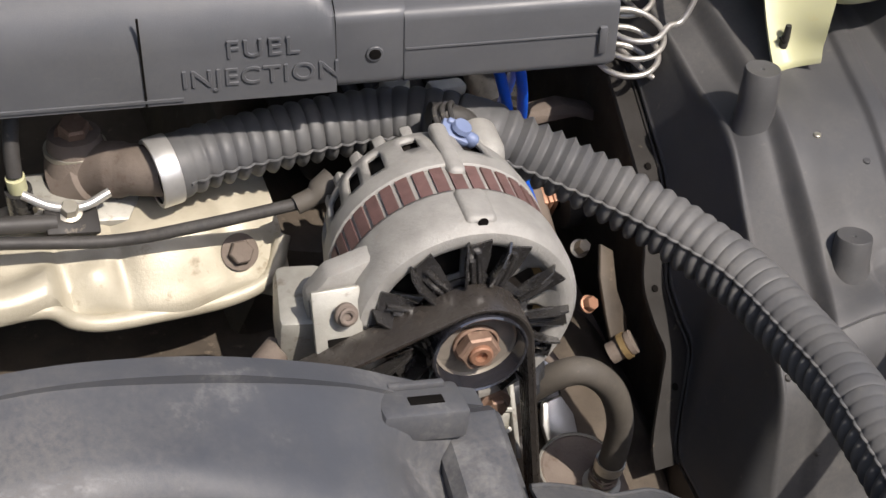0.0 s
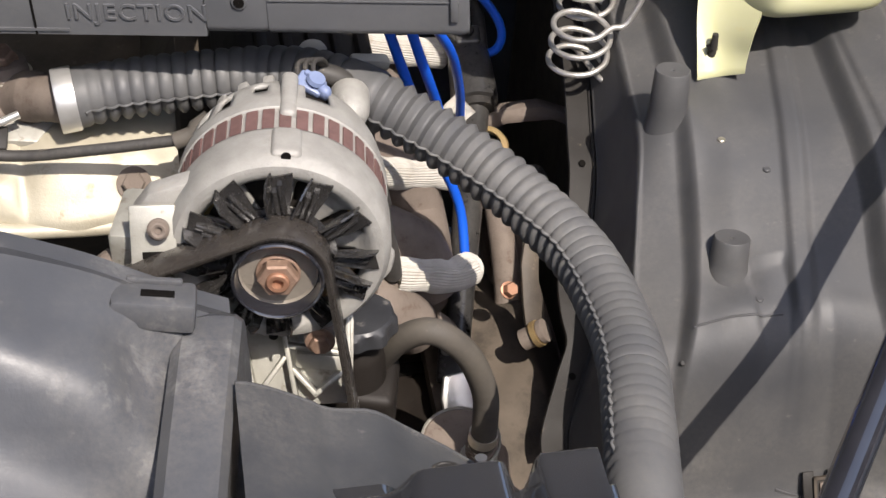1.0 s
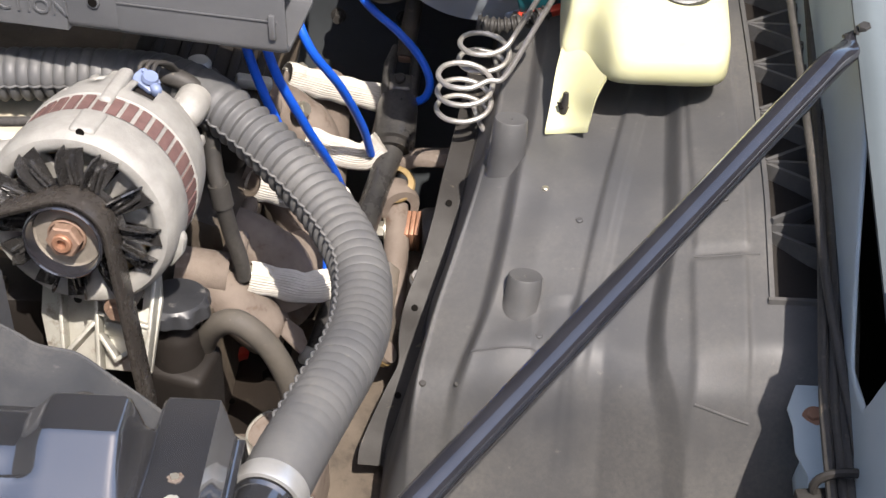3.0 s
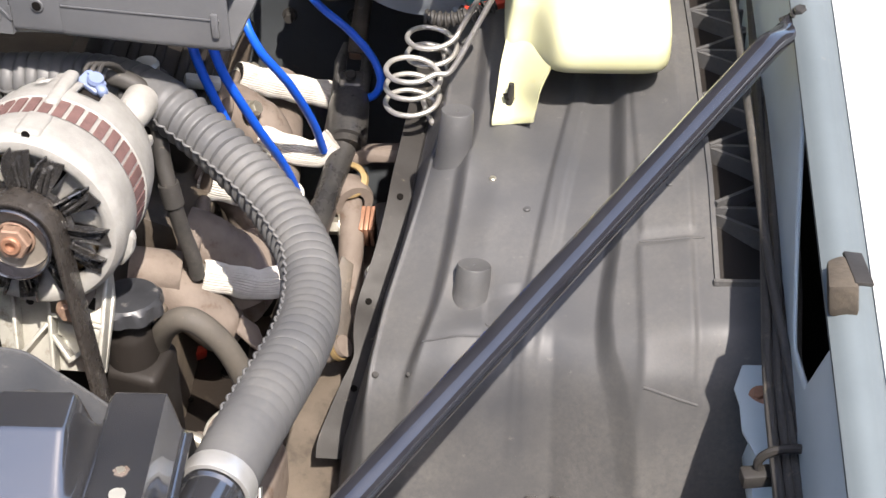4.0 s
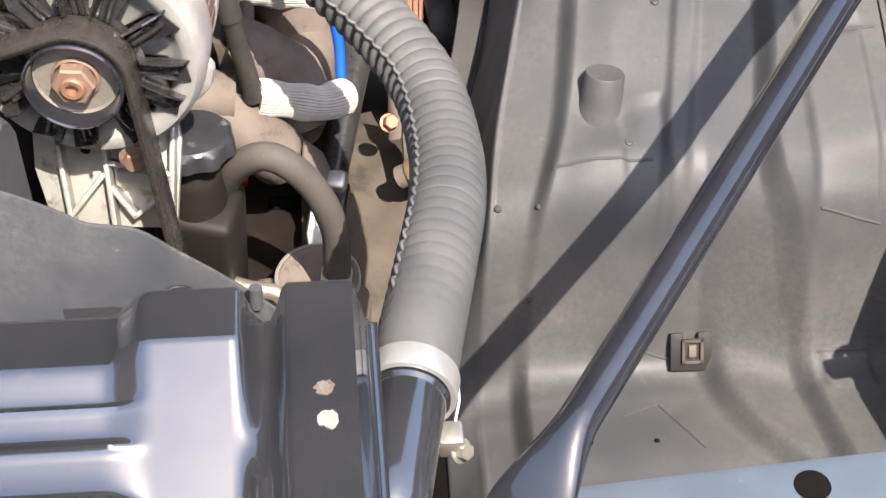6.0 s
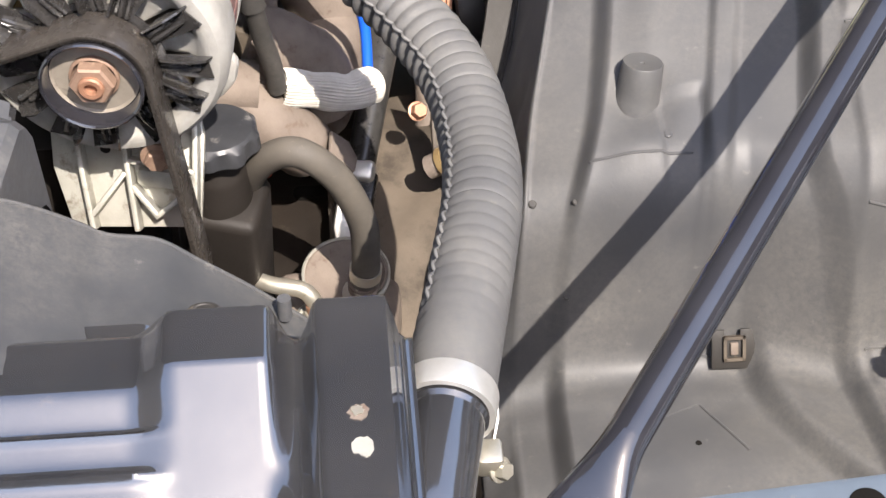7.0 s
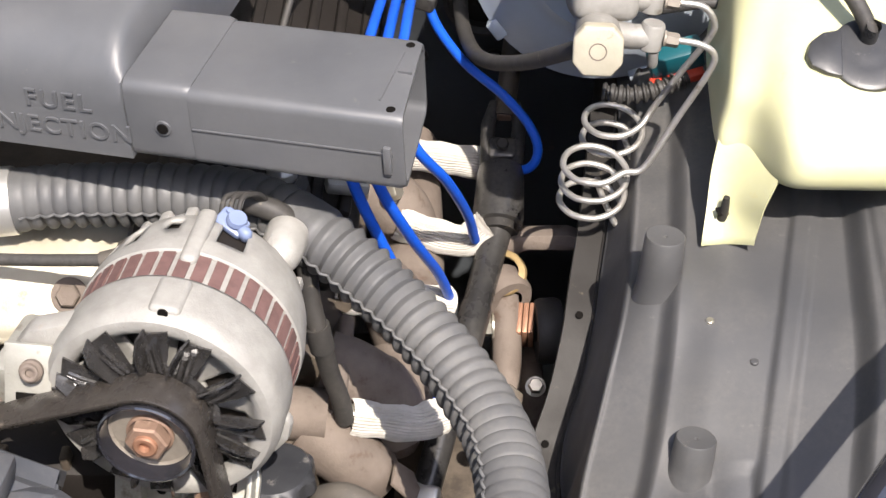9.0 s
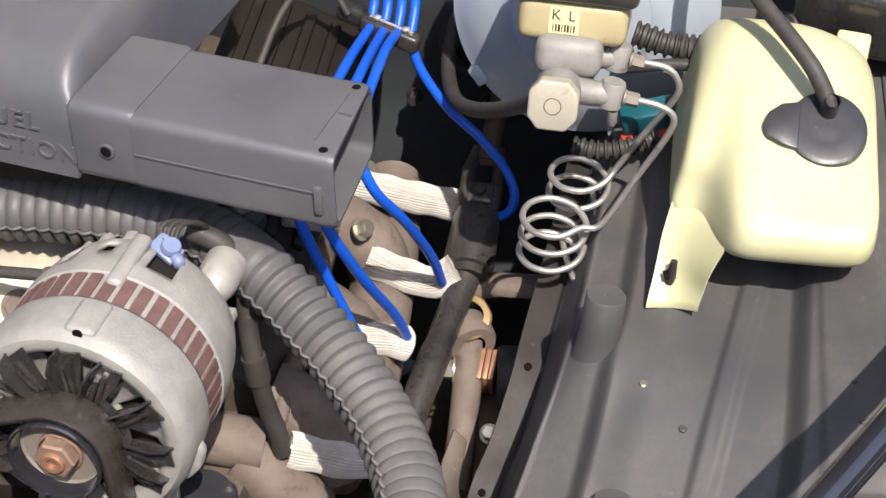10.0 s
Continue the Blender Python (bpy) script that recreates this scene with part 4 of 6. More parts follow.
def hose_geo(seg=44):
    """Broad ribs above, deep lobes below the moulding seam on the inner side."""
    v, f = [], []
    for i in range(len(hp)):
        for k in range(seg):
            t = 2 * math.pi * k / seg
            low = step(-math.sin(t - seam[i]), -0.10, 0.12)      # below the seam, on both sides
            depth = ((0.0016 + 0.0014 * upper[i] + 0.0012 * ridged[i]) * (1 - low) + 0.0050 * low) * fade[i] * flat[i]
            r = HOSE_R + 0.0006 - depth * (1 - (wave[i] * (1 - low) + lobe_w[i] * low))
            v.append(hp[i] + (side[i] * math.cos(t) + upv[i] * math.sin(t)) * r)
    n = len(hp)
    for i in range(n - 1):
        for k in range(seg):
            f.append((i * seg + k, i * seg + (k + 1) % seg, (i + 1) * seg + (k + 1) % seg, (i + 1) * seg + k))
    f.append(tuple(range(seg)))
    f.append(tuple((n - 1) * seg + k for k in range(seg)))
    return v, f


hose = thing("radiator_hose", (0.08, 0.15, 0.70), "long grey-black corrugated plastic radiator hose", "radiator hose")
part("corrugated_tube", hose_geo(), "hose", hose, smooth=50)
ang = seam[:, None]
dirs = side * np.cos(ang) + upv * np.sin(ang)
cut = slice(14, -50)
ragged = 0.0004 + 0.0024 * np.abs(np.sin(np.pi * s / pitch)) ** 1.4
part("seam_flash", sweep((hp + dirs * (HOSE_R + ragged - 0.0012)[:, None])[cut], 0.0011, 6, True), "hose", hose, smooth=60)
part("seam_flash", sweep((hp - dirs * (HOSE_R + ragged - 0.0012)[:, None])[150:360], 0.0010, 6, True), "hose", hose, smooth=60)
for q, nm in ((0, "engine_clamp"), (1, "radiator_clamp")):
    c = hp[4] if q == 0 else hp[-6]
    t = tan[4] if q == 0 else tan[-6]
    cl = thing("hose_clamp", c, "bright steel band clamp on the hose end", "hose clamp", "hose clamps")
    cmx = along(c, c + t)
    part("band", lathe([(0.0195, -0.0068), (0.0222, -0.0068), (0.0226, -0.0055), (0.0226, 0.0055), (0.0222, 0.0068), (0.0195, 0.0068)], 40, cmx), "steel", cl)
    if q:
        part("screw_housing", box((0.012, 0.014, 0.012), Matrix.Translation((0.1885, -0.236, 0.724)), 0.002), "zinc", cl)
        part("screw", hexhead((0.1925, -0.240, 0.720), (0.6, -0.6, 0.5), 0.008, 0.006), "zinc", cl)
        part("tail", ribbon([(0.191, -0.229, 0.724), (0.194, -0.220, 0.732), (0.194, -0.213, 0.740)], [(1, 0, 0)] * 3, 0.008, 0.001), "steel", cl)
neck = sweep(cr([hp[-12], hp[-1], hp[-1] + tan[-1] * 0.035, hp[-1] + tan[-1] * 0.07 + (0, 0, -0.01), hp[-1] + tan[-1] * 0.09 + (0, 0, -0.05)], 8), 0.0182, 32)
nk = thing("radiator_neck", hp[-1], "smooth glossy black plastic radiator outlet neck", "radiator neck")
part("tube", neck, "gloss", nk)
part("bead", sweep([hp[-1] + tan[-1] * 0.001, hp[-1] + tan[-1] * 0.0035, hp[-1] + tan[-1] * 0.006], [0.0184, 0.0196, 0.0184], 32), "gloss", nk)
# ---- alternator: local x right, y up, z to the front ----
TILT = radians(5)
AM = pose(0, 0, 0.75, 0, 0, -6.5) @ Matrix(((1, 0, 0, 0), (0, math.sin(TILT), -math.cos(TILT), 0), (0, math.cos(TILT), math.sin(TILT), 0), (0, 0, 0, 1)))
alt = thing("alternator", (0, 0.08, 0.67), "grey cast alloy alternator with rusty laminated core", "alternator")


def shell(profile, seg, holes, thick):
    """A turned shell with openings: holes are (ring from, ring to, angle from, angle to)."""
    v, f = lathe(profile, seg, Matrix())
    out = []
    for i in range(len(profile) - 1):
        for k in range(seg):
            a = 360 * (k + 0.5) / seg
            if not any(r0 <= i < r1 and a0 <= a <= a1 for r0, r1, a0, a1 in holes):
                out.append(f[i * seg + k])
    return v, out


def thick_part(name, geo, material, parent, t):
    ob = part(name, moved(geo, AM), material, parent)
    md = ob.modifiers.new("wall", 'SOLIDIFY')
    md.thickness, md.offset = t, -1
    return ob


front_profile = [(0.0675, -0.063), (0.0685, -0.060), (0.0690, -0.048), (0.0690, -0.036), (0.0680, -0.030), (0.0645, -0.0255), (0.0600, -0.0245), (0.0560, -0.026), (0.052, -0.031), (0.046, -0.036), (0.026, -0.038), (0.015, -0.038)]
fh = []
for k in range(9):
    fh.append((8, 10, 12 + 40 * k, 34 + 40 * k))
thick_part("front_housing", shell(front_profile, 120, fh, 0.003), "alu", alt, 0.003)
rear_profile = [(0.0660, -0.086), (0.0675, -0.088), (0.0675, -0.098), (0.0668, -0.102), (0.0655, -0.110), (0.0640, -0.118), (0.062, -0.124), (0.059, -0.132), (0.054, -0.139), (0.044, -0.145), (0.02, -0.148), (0.0001, -0.148)]
rh = [(3, 6, a0, a0 + 10) for a0 in (116, 132, 148, 164, 180, 196)] + [(3, 7, 60, 76), (4, 6, 96, 104)] + [(8, 10, a0, a0 + 14) for a0 in range(0, 360, 24)]
thick_part("rear_housing", shell(rear_profile, 120, rh, 0.003), "alu", alt, 0.003)
part("winding_core", moved(lathe([(0.056, -0.135), (0.058, -0.10), (0.058, -0.05), (0.050, -0.042), (0.0001, -0.042)], 40), AM), "umber", alt)
part("copper_windings", moved(lathe([(0.047, -0.0405), (0.051, -0.039), (0.053, -0.0405), (0.051, -0.0425)], 48), AM), "brass", alt)
core = part("stator_core", moved(lathe([(0.064, -0.087), (0.0655, -0.087), (0.0655, -0.0625), (0.064, -0.0625)], 96), AM), "alu", alt)
n_pad = 40
pad_geo = []
for k in range(n_pad):
    a0 = radians(360 / n_pad * k + 1.1)
    a1 = radians(360 / n_pad * (k + 1) - 1.6)
    vv = []
    for r in (0.0645, 0.0668):
        for z in (-0.0862, -0.0632):
            for a in (a0, (a0 + a1) / 2, a1):
                vv.append(AM @ Vector((r * math.cos(a), r * math.sin(a), z)))
    ff = [(6, 7, 10, 9), (7, 8, 11, 10), (0, 3, 4, 1), (1, 4, 5, 2), (0, 6, 9, 3), (2, 5, 11, 8), (0, 1, 7, 6), (1, 2, 8, 7), (3, 9, 10, 4), (4, 10, 11, 5)]
    part("lamination", (vv, ff), "lam", core)
# through-bolt bosses across the core
for a in (84, 264):
    r = 0.0668
    c = Vector((r * math.cos(radians(a)), r * math.sin(radians(a)), 0))
    part("bolt_boss", moved(box((0.009, 0.019, 0.030), Matrix.Translation(c + Vector((0, 0, -0.0455))) @ pose(0, 0, 0, 0, 0, a), 0.004, 3), AM), "alu", alt)
    part("bolt_hole", moved(disc(c * 1.03 + Vector((0, 0, -0.0300)), (0, 0, 1), 0.0030, 0.0008, 14, 0.0002), AM), "dark", alt)
    part("rear_boss", moved(box((0.008, 0.011, 0.050), Matrix.Translation(c * 0.985 + Vector((0, 0, -0.103))) @ pose(0, 0, 0, 0, 0, a), 0.004, 3), AM), "alu", alt)
part("rear_terminal_post", moved(lathe([(0.0135, -0.162), (0.0132, -0.142), (0.0110, -0.134), (0.007, -0.130), (0.0001, -0.129)], 28, Matrix.Translation((0.044, 0.029, 0))), AM), "alu", alt)
for k in range(11):
    a = 8 + 18 * k
    if not 52 < a < 82:
        part("rear_fin", moved(box((0.010, 0.0075, 0.014), pose(0.0525 * math.cos(radians(a)), 0.0525 * math.sin(radians(a)), -0.137, 0, 0, a), 0.002), AM), "alu", alt)
# ears
part("left_ear", moved(slab([(-0.050, 0.045), (-0.078, 0.036), (-0.090, 0.020), (-0.088, -0.012), (-0.070, -0.022), (-0.050, -0.018)], 0.016, Matrix.Translation((0, 0, -0.056)), 0.003), AM), "alu", alt)
part("right_lug", moved(slab([(0.050, -0.012), (0.067, -0.010), (0.0715, -0.015), (0.069, -0.028), (0.060, -0.040), (0.048, -0.036)], 0.009, Matrix.Translation((0, 0, -0.050)), 0.003), AM), "alu", alt)
# fan
fan = part("fan", moved(lathe([(0.012, -0.0225), (0.030, -0.0225), (0.036, -0.0235), (0.036, -0.0248), (0.012, -0.0245)], 48), AM), "fan", alt)
n_blade = 12
for k in range(n_blade):
    w = 360 / n_blade
    base_ang = w * k + (k % 3) * 3.0
    m = AM @ pose(0, 0, 0, 0, 0, base_ang)
    a_in, a_tip = 0.032, 0.061
    petal = slab([(a_in, -0.0075), (0.050, -0.0105), (a_tip, -0.011), (0.0585, 0.001), (0.050, 0.004), (a_in, 0.0035)], 0.0013, m @ Matrix.Translation((0, 0, -0.0240)))
    flap = slab([(0.030, 0.0), (0.061, 0.0), (0.0585, 0.008), (0.050, 0.0115), (0.034, 0.0085)], 0.0013, m @ Matrix.Translation((0, 0.0030, -0.0240)) @ pose(0, 0, 0, 72, 0, 0))
    beads = [sweep([m @ Vector((r, o + 0.10 * (r - 0.034), -0.0222 + 0.0012 * math.sin((r - 0.033) * 120))) for r in np.linspace(0.033, 0.0545 - 0.005 * q, 9)], 0.0018, 8) for q, o in ((0, -0.0050), (1, -0.0012))]
    part("blade", join(petal, flap, *beads), "fan", fan, smooth=30)
# pulley, nut
pulley = part("pulley", moved(lathe([(0.0232, -0.0085), (0.0246, -0.0065), (0.0254, 0.0005), (0.0259, 0.0026), (0.0270, 0.0034), (0.0280, 0.0026), (0.0282, 0.0014), (0.0268, 0.0006), (0.0265, -0.0215), (0.0282, -0.0220), (0.0282, -0.0240), (0.0200, -0.0245), (0.012, -0.0245)], 64), AM), "strut", alt)
part("dish", moved(lathe([(0.0001, -0.0080), (0.0228, -0.0082), (0.0241, -0.0068)], 48), AM), "dish", pulley, "dusty grey pulley dish")
nut = part("shaft_nut", moved(join(lathe([(0.0001, -0.0078), (0.0136, -0.0078), (0.0136, -0.0058), (0.0122, -0.0050)], 30), lathe([(0.0124, -0.0056), (0.0124, 0.0010), (0.0112, 0.0024), (0.0075, 0.0024), (0.0066, 0.0010)], 6)), AM), "rust", alt, "rusty hex nut")
part("shaft_end", moved(lathe([(0.0070, -0.004), (0.0070, 0.0042), (0.0060, 0.0050), (0.0036, 0.0048), (0.0030, 0.0016), (0.0001, 0.0014)], 28), AM), "copper", alt)

# blue-grey plug and its leads on top of the alternator
plug = thing("alternator_plug", (0.028, 0.135, 0.795), "bleached lilac plug with short leads on the alternator", "plug")
part("body", join(box((0.019, 0.013, 0.006), pose(0.0345, 0.130, 0.797, 12, 20, -28), 0.002, 2), box((0.012, 0.004, 0.009), pose(0.036, 0.1335, 0.799, 12, 20, -28), 0.0015), lathe([(0.0001, 0.003), (0.0055, 0.003), (0.0065, 0.0), (0.0001, 0.0)], 16, pose(0.038, 0.1285, 0.8005, 12, 20, 0))), "lilac", plug)
part("latch", box((0.010, 0.008, 0.011), pose(0.0425, 0.124, 0.794, 10, 20, -40), 0.004, 3), "lilac", plug)
for k in range(3):
    part("lead", sweep(cr([(0.027 + 0.005 * k, 0.138, 0.797), (0.029 + 0.005 * k, 0.150, 0.800), (0.040 + 0.003 * k, 0.162, 0.792), (0.05, 0.174, 0.775)], 6), 0.0018, 8), "rubber", plug)
# black cable with boot on the rear post
cable = thing("battery_cable", (0.07, 0.17, 0.62), "thick black charging cable with a moulded rubber boot", "cable")
part("boot", sweep(cr([(0.036, 0.172, 0.778), (0.056, 0.168, 0.772), (0.068, 0.165, 0.756), (0.072, 0.164, 0.735)], 8), 0.0075, 20), "rubber", cable)
part("lead", sweep(cr([(0.0715, 0.163, 0.742), (0.0735, 0.153, 0.715), (0.0787, 0.1445, 0.688), (0.083, 0.146, 0.655), (0.088, 0.150, 0.625), (0.0898, 0.1530, 0.602)], 8), 0.0065, 18), "rubber", cable)
part("joint_collar", sweep([(0.0768, 0.1468, 0.697), (0.0800, 0.1443, 0.678)], 0.0082, 20), "rubber", cable)

# bolts at the front exhaust port
for p, w_, mt in (((0.074, 0.158, 0.5985), 0.013, "iron"), ((0.0935, 0.1585, 0.599), 0.011, "zinc")):
    solid("stud_nut", hexhead(p, (1, 0.1, -0.1), w_, 0.011), mt, "hex nut on the manifold stud", "nut", "manifold nuts")
solid("manifold_stud", sweep([(0.06, 0.157, 0.602), (0.108, 0.1605, 0.5955)], 0.0036, 14), "zinc", "threaded stud through the manifold lug", "stud")
solid("manifold_lug", sweep([(0.035, 0.156, 0.606), (0.076, 0.158, 0.599)], 0.0185, 28), "iron", "round dusty iron lug at the engine front", "lug")

# upper alternator bracket plate
brk = thing("alternator_bracket", (-0.075, 0.04, 0.74), "bright steel slotted bracket plate with a rusty screw", "bracket")
bm_ = Matrix.Translation((-0.0715, 0.0375, 0.7585)) @ pose(0, 0, 0, 62, 0, -6)
part("plate", slab([(-0.014, -0.022), (0.014, -0.022), (0.014, 0.022), (-0.014, 0.022)], 0.004, bm_, 0.0012), "bracket", brk)
part("slot", box((0.016, 0.0045, 0.002), bm_ @ Matrix.Translation((0.001, -0.009, 0.0036)), 0.0005), "dark", brk)
part("screw", join(disc((-0.068, 0.0345, 0.7690), (0, -0.88, 0.47), 0.0068, 0.004, 24), lathe([(0.0048, 0.003), (0.0052, 0.005), (0.0040, 0.0056), (0.0024, 0.0050), (0.0022, 0.003), (0.0001, 0.003)], 20, along((-0.068, 0.0335, 0.7695), (-0.068, -0.8465, 1.2395)))), "iron", brk)
part("arm", box((0.03, 0.05, 0.045), pose(-0.081, 0.072, 0.731, 0, 0, -14), 0.006), "bracket", brk)
part("pivot", sweep([(-0.098, 0.06, 0.725), (-0.112, 0.05, 0.722)], 0.009, 18), "iron", brk)

# ---- belt ----
def belt_path():
    r, c = 0.0300, (0.0, 0.0)
    lo = (-0.012, -0.194, 0.064)      # crank pulley centre and radius, local x, y
    pts = []
    aL = radians(108)
    for t in np.linspace(aL, radians(4), 24):
        pts.append((c[0] + r * math.cos(t), c[1] + r * math.sin(t)))
    for t in np.linspace(radians(4), radians(-175), 30):
        pts.append((lo[0] + lo[2] * math.cos(t), lo[1] + lo[2] * math.sin(t)))
    pts.append((-0.19, -0.13))
    for t in np.linspace(radians(215), radians(110), 14):
        pts.append((-0.20 + 0.035 * math.cos(t), -0.085 + 0.035 * math.sin(t)))
    return pts


def belt_geo(ribbed):
    pts = belt_path()
    n = len(pts)
    P = np.array(pts)
    d = np.roll(P, -1, 0) - np.roll(P, 1, 0)
    d /= np.linalg.norm(d, axis=1)[:, None]
    nrm = np.stack([-d[:, 1], d[:, 0]], 1)
    sec = [(0.0004, -0.0225), (0.0004, 0.0)] if ribbed else [(0.0005, -0.0227), (0.0019, -0.0227), (0.0023, -0.0220), (0.0023, -0.0005), (0.0019, 0.0002), (0.0005, 0.0002)]
    ribs = 6 if ribbed else 0
    for k in range(ribs):
        z = -0.0225 * (k / ribs)
        sec += [(-0.0005, z - 0.0004), (-0.0022, z - 0.0013), (-0.0022, z - 0.0024), (-0.0005, z - 0.0033)]
    v, f = [], []
    for p, q in zip(P, nrm):
        for o, z in sec:
            v.append(AM @ Vector((p[0] + q[0] * o, p[1] + q[1] * o, z + 0.0012)))
    m_ = len(sec)
    for i in range(n):
        j = (i + 1) % n
        for k in range(m_):
            f.append((i * m_ + k, i * m_ + (k + 1) % m_, j * m_ + (k + 1) % m_, j * m_ + k))
    return v, f


belt = thing("drive_belt", (0, 0.0, 0.60), "worn black ribbed drive belt over the pulley", "drive belt")
part("ribbed_side", belt_geo(1), "belt", belt, smooth=40)
part("backing", belt_geo(0), "belt", belt, smooth=40)
crank = thing("crank_pulley", (-0.012, 0.03, 0.48), "rusty grooved crank pulley", "pulley")
prof = [(0.02, -0.032), (0.0625, -0.032)]
for k in range(5):
    z = -0.031 + 0.0052 * k
    prof += [(0.0625, z), (0.0628, z + 0.0012), (0.0625, z + 0.0024), (0.0590, z + 0.0034), (0.0590, z + 0.0042)]
prof += [(0.0625, -0.004), (0.060, -0.003), (0.056, -0.010), (0.02, -0.012), (0.0001, -0.012)]
part("rim", moved(lathe(prof, 64, Matrix.Translation((-0.012, -0.194, 0.007))), AM), "groove", crank)

# cast accessory bracket with ribs under the alternator
acc = thing("accessory_bracket", (0.0, 0.06, 0.60), "ribbed cast alloy accessory bracket", "bracket")
AW = AM @ Matrix.Translation((0, -0.10, -0.050)) @ pose(0, 0, 0, -32, 0, 0)
part("web", moved(slab([(-0.050, 0.062), (0.036, 0.062), (0.044, 0.02), (0.042, -0.034), (-0.034, -0.036), (-0.046, 0.0)], 0.005, Matrix.Translation((0, 0, -0.005)), 0.001), AW), "bracket", acc)
def webrib(p, q, w=0.0034, depth=0.013):
    d = Vector((q[0] - p[0], q[1] - p[1], 0))
    return moved(box((d.length + w, w, depth), Matrix.Translation(((p[0] + q[0]) / 2, (p[1] + q[1]) / 2, depth / 2 - 0.001)) @ pose(0, 0, 0, 0, 0, math.degrees(math.atan2(d.y, d.x))), 0.0010), AW)
for p, q in (((-0.038, 0.060), (-0.020, -0.034)), ((-0.008, 0.055), (0.006, -0.034)), ((-0.020, -0.026), (-0.002, -0.002)), ((0.004, -0.010), (0.018, -0.026)), ((0.018, -0.026), (0.036, -0.012)), ((0.002, 0.006), (0.040, 0.000)), ((0.040, 0.055), (0.040, -0.030)), ((-0.046, 0.030), (-0.012, 0.026))):
    part("rib", webrib(p, q), "bracket", acc)
part("slot", moved(slab([(0.006, 0.017), (0.030, 0.011), (0.030, 0.020), (0.006, 0.026)], 0.0012, Matrix.Translation((0, 0, 0.0002))), AW), "dark", acc)
part("shelf", moved(box((0.034, 0.012, 0.010), Matrix.Translation((0.022, -0.004, 0.004)) @ pose(0, 0, 0, 20, 0, -5), 0.003), AW), "bracket", acc)
part("boss", moved(lathe([(0.011, -0.056), (0.010, -0.030), (0.008, -0.028), (0.0001, -0.028)], 26, Matrix.Translation((0.022, -0.0715, 0))), AM), "iron", acc)
part("bolt", moved(hexhead((0.0225, -0.0715, -0.028), (0, 0, 1), 0.012, 0.007, 1.4), AM), "rust", acc)
part("lower_arm", moved(slab([(-0.05, -0.030), (0.030, -0.052), (0.034, -0.062), (-0.045, -0.044)], 0.008, Matrix.Translation((0, 0, -0.050)), 0.002), AM), "bracket", acc)

# ---- power steering pump ----
ps = thing("power_steering_pump", (0.054, 0.075, 0.47), "black plastic power steering reservoir with ribbed cap", "power steering pump")
part("reservoir", join(lathe([(0.0205, -0.06), (0.0205, -0.026), (0.0195, -0.020), (0.016, -0.014), (0.0145, -0.002), (0.0001, -0.002)], 36, pose(0.0525, 0.069, 0.640, -4, 0, 0)), box((0.052, 0.046, 0.13), pose(0.052, 0.071, 0.531, 6, 4, -14), 0.007, 3)), "umber", ps)
cap_m = pose(0.0545, 0.0670, 0.642, -4, 0, 20) @ Matrix.Diagonal((1.22, 1.22, 0.75, 1))
cap = [(0.0001, 0.0125), (0.014, 0.0125), (0.0185, 0.0115), (0.0200, 0.0090)]
v, f = lathe(cap + [(0.0208, 0.006), (0.0212, -0.006), (0.0195, -0.0065)], 60, cap_m)
inv = cap_m.inverted()
v2 = []
for p in v:
    q = inv @ p
    r = math.hypot(q.x, q.y)
    if r > 0.0203:
        k = 1 + 0.055 * math.copysign(min(1, abs(math.sin(8 * math.atan2(q.y, q.x))) ** 0.5), math.sin(8 * math.atan2(q.y, q.x)))
        q = Vector((q.x * k, q.y * k, q.z))
    v2.append(cap_m @ q)
part("cap", (v2, f), "cap", ps, "scalloped black cap")

rh_ = thing("return_hose", (0.10, 0.09, 0.50), "dusty black rubber return hose bent in an arch", "hose")
part("tube", sweep(cr([(0.062, 0.105, 0.470), (0.0627, 0.0964, 0.513), (0.0655, 0.084, 0.572), (0.079, 0.066, 0.619), (0.1023, 0.0535, 0.640), (0.126, 0.050, 0.619), (0.140, 0.050, 0.580), (0.1415, 0.0505, 0.545), (0.140, 0.0530, 0.520)], 10), 0.0094, 24), "dusty", rh_)
part("end_collar", sweep([(0.1412, 0.0520, 0.534), (0.1405, 0.0528, 0.525)], 0.0106, 24), "zinc", rh_, "dull metal crimp collar")
hc = thing("wire_hose_clip", (0.0627, 0.0964, 0.505), "small bright wire clip on the hose", "hose clip")
part("ring", sweep([Vector((0.0627, 0.0975, 0.507)) + Vector((0.0105 * math.cos(t), 0.0105 * math.sin(t), 0.002 * math.sin(t))) for t in np.linspace(0, 2 * math.pi, 24)[:-1]], 0.001, 8, closed=True), "brass", hc)
part("tail", sweep([(0.072, 0.095, 0.507), (0.076, 0.090, 0.520)], 0.0011, 8), "steel", hc)

# steering gear with fittings
gear = thing("steering_gear", (0.12, 0.06, 0.42), "dusty alloy steering gear box with bolted fittings", "steering gear")
part("housing", box((0.085, 0.085, 0.09), pose(0.118, 0.040, 0.456, 0, 0, -8), 0.012, 3), "iron", gear)
part("top_plate", lathe([(0.027, 0.0), (0.0285, 0.001), (0.0285, 0.003), (0.026, 0.004), (0.023, 0.002), (0.0001, 0.002)], 40, pose(0.128, 0.070, 0.506, 6, 0, 0)), "iron", gear)
part("hose_nut", hexhead((0.1385, 0.054, 0.506), (0, -0.05, 1), 0.016, 0.014, 1.5), "zinc", gear)
part("line_nut", hexhead((0.1075, 0.036, 0.5005), (0, -0.1, 1), 0.016, 0.012, 1.7), "zinc", gear)
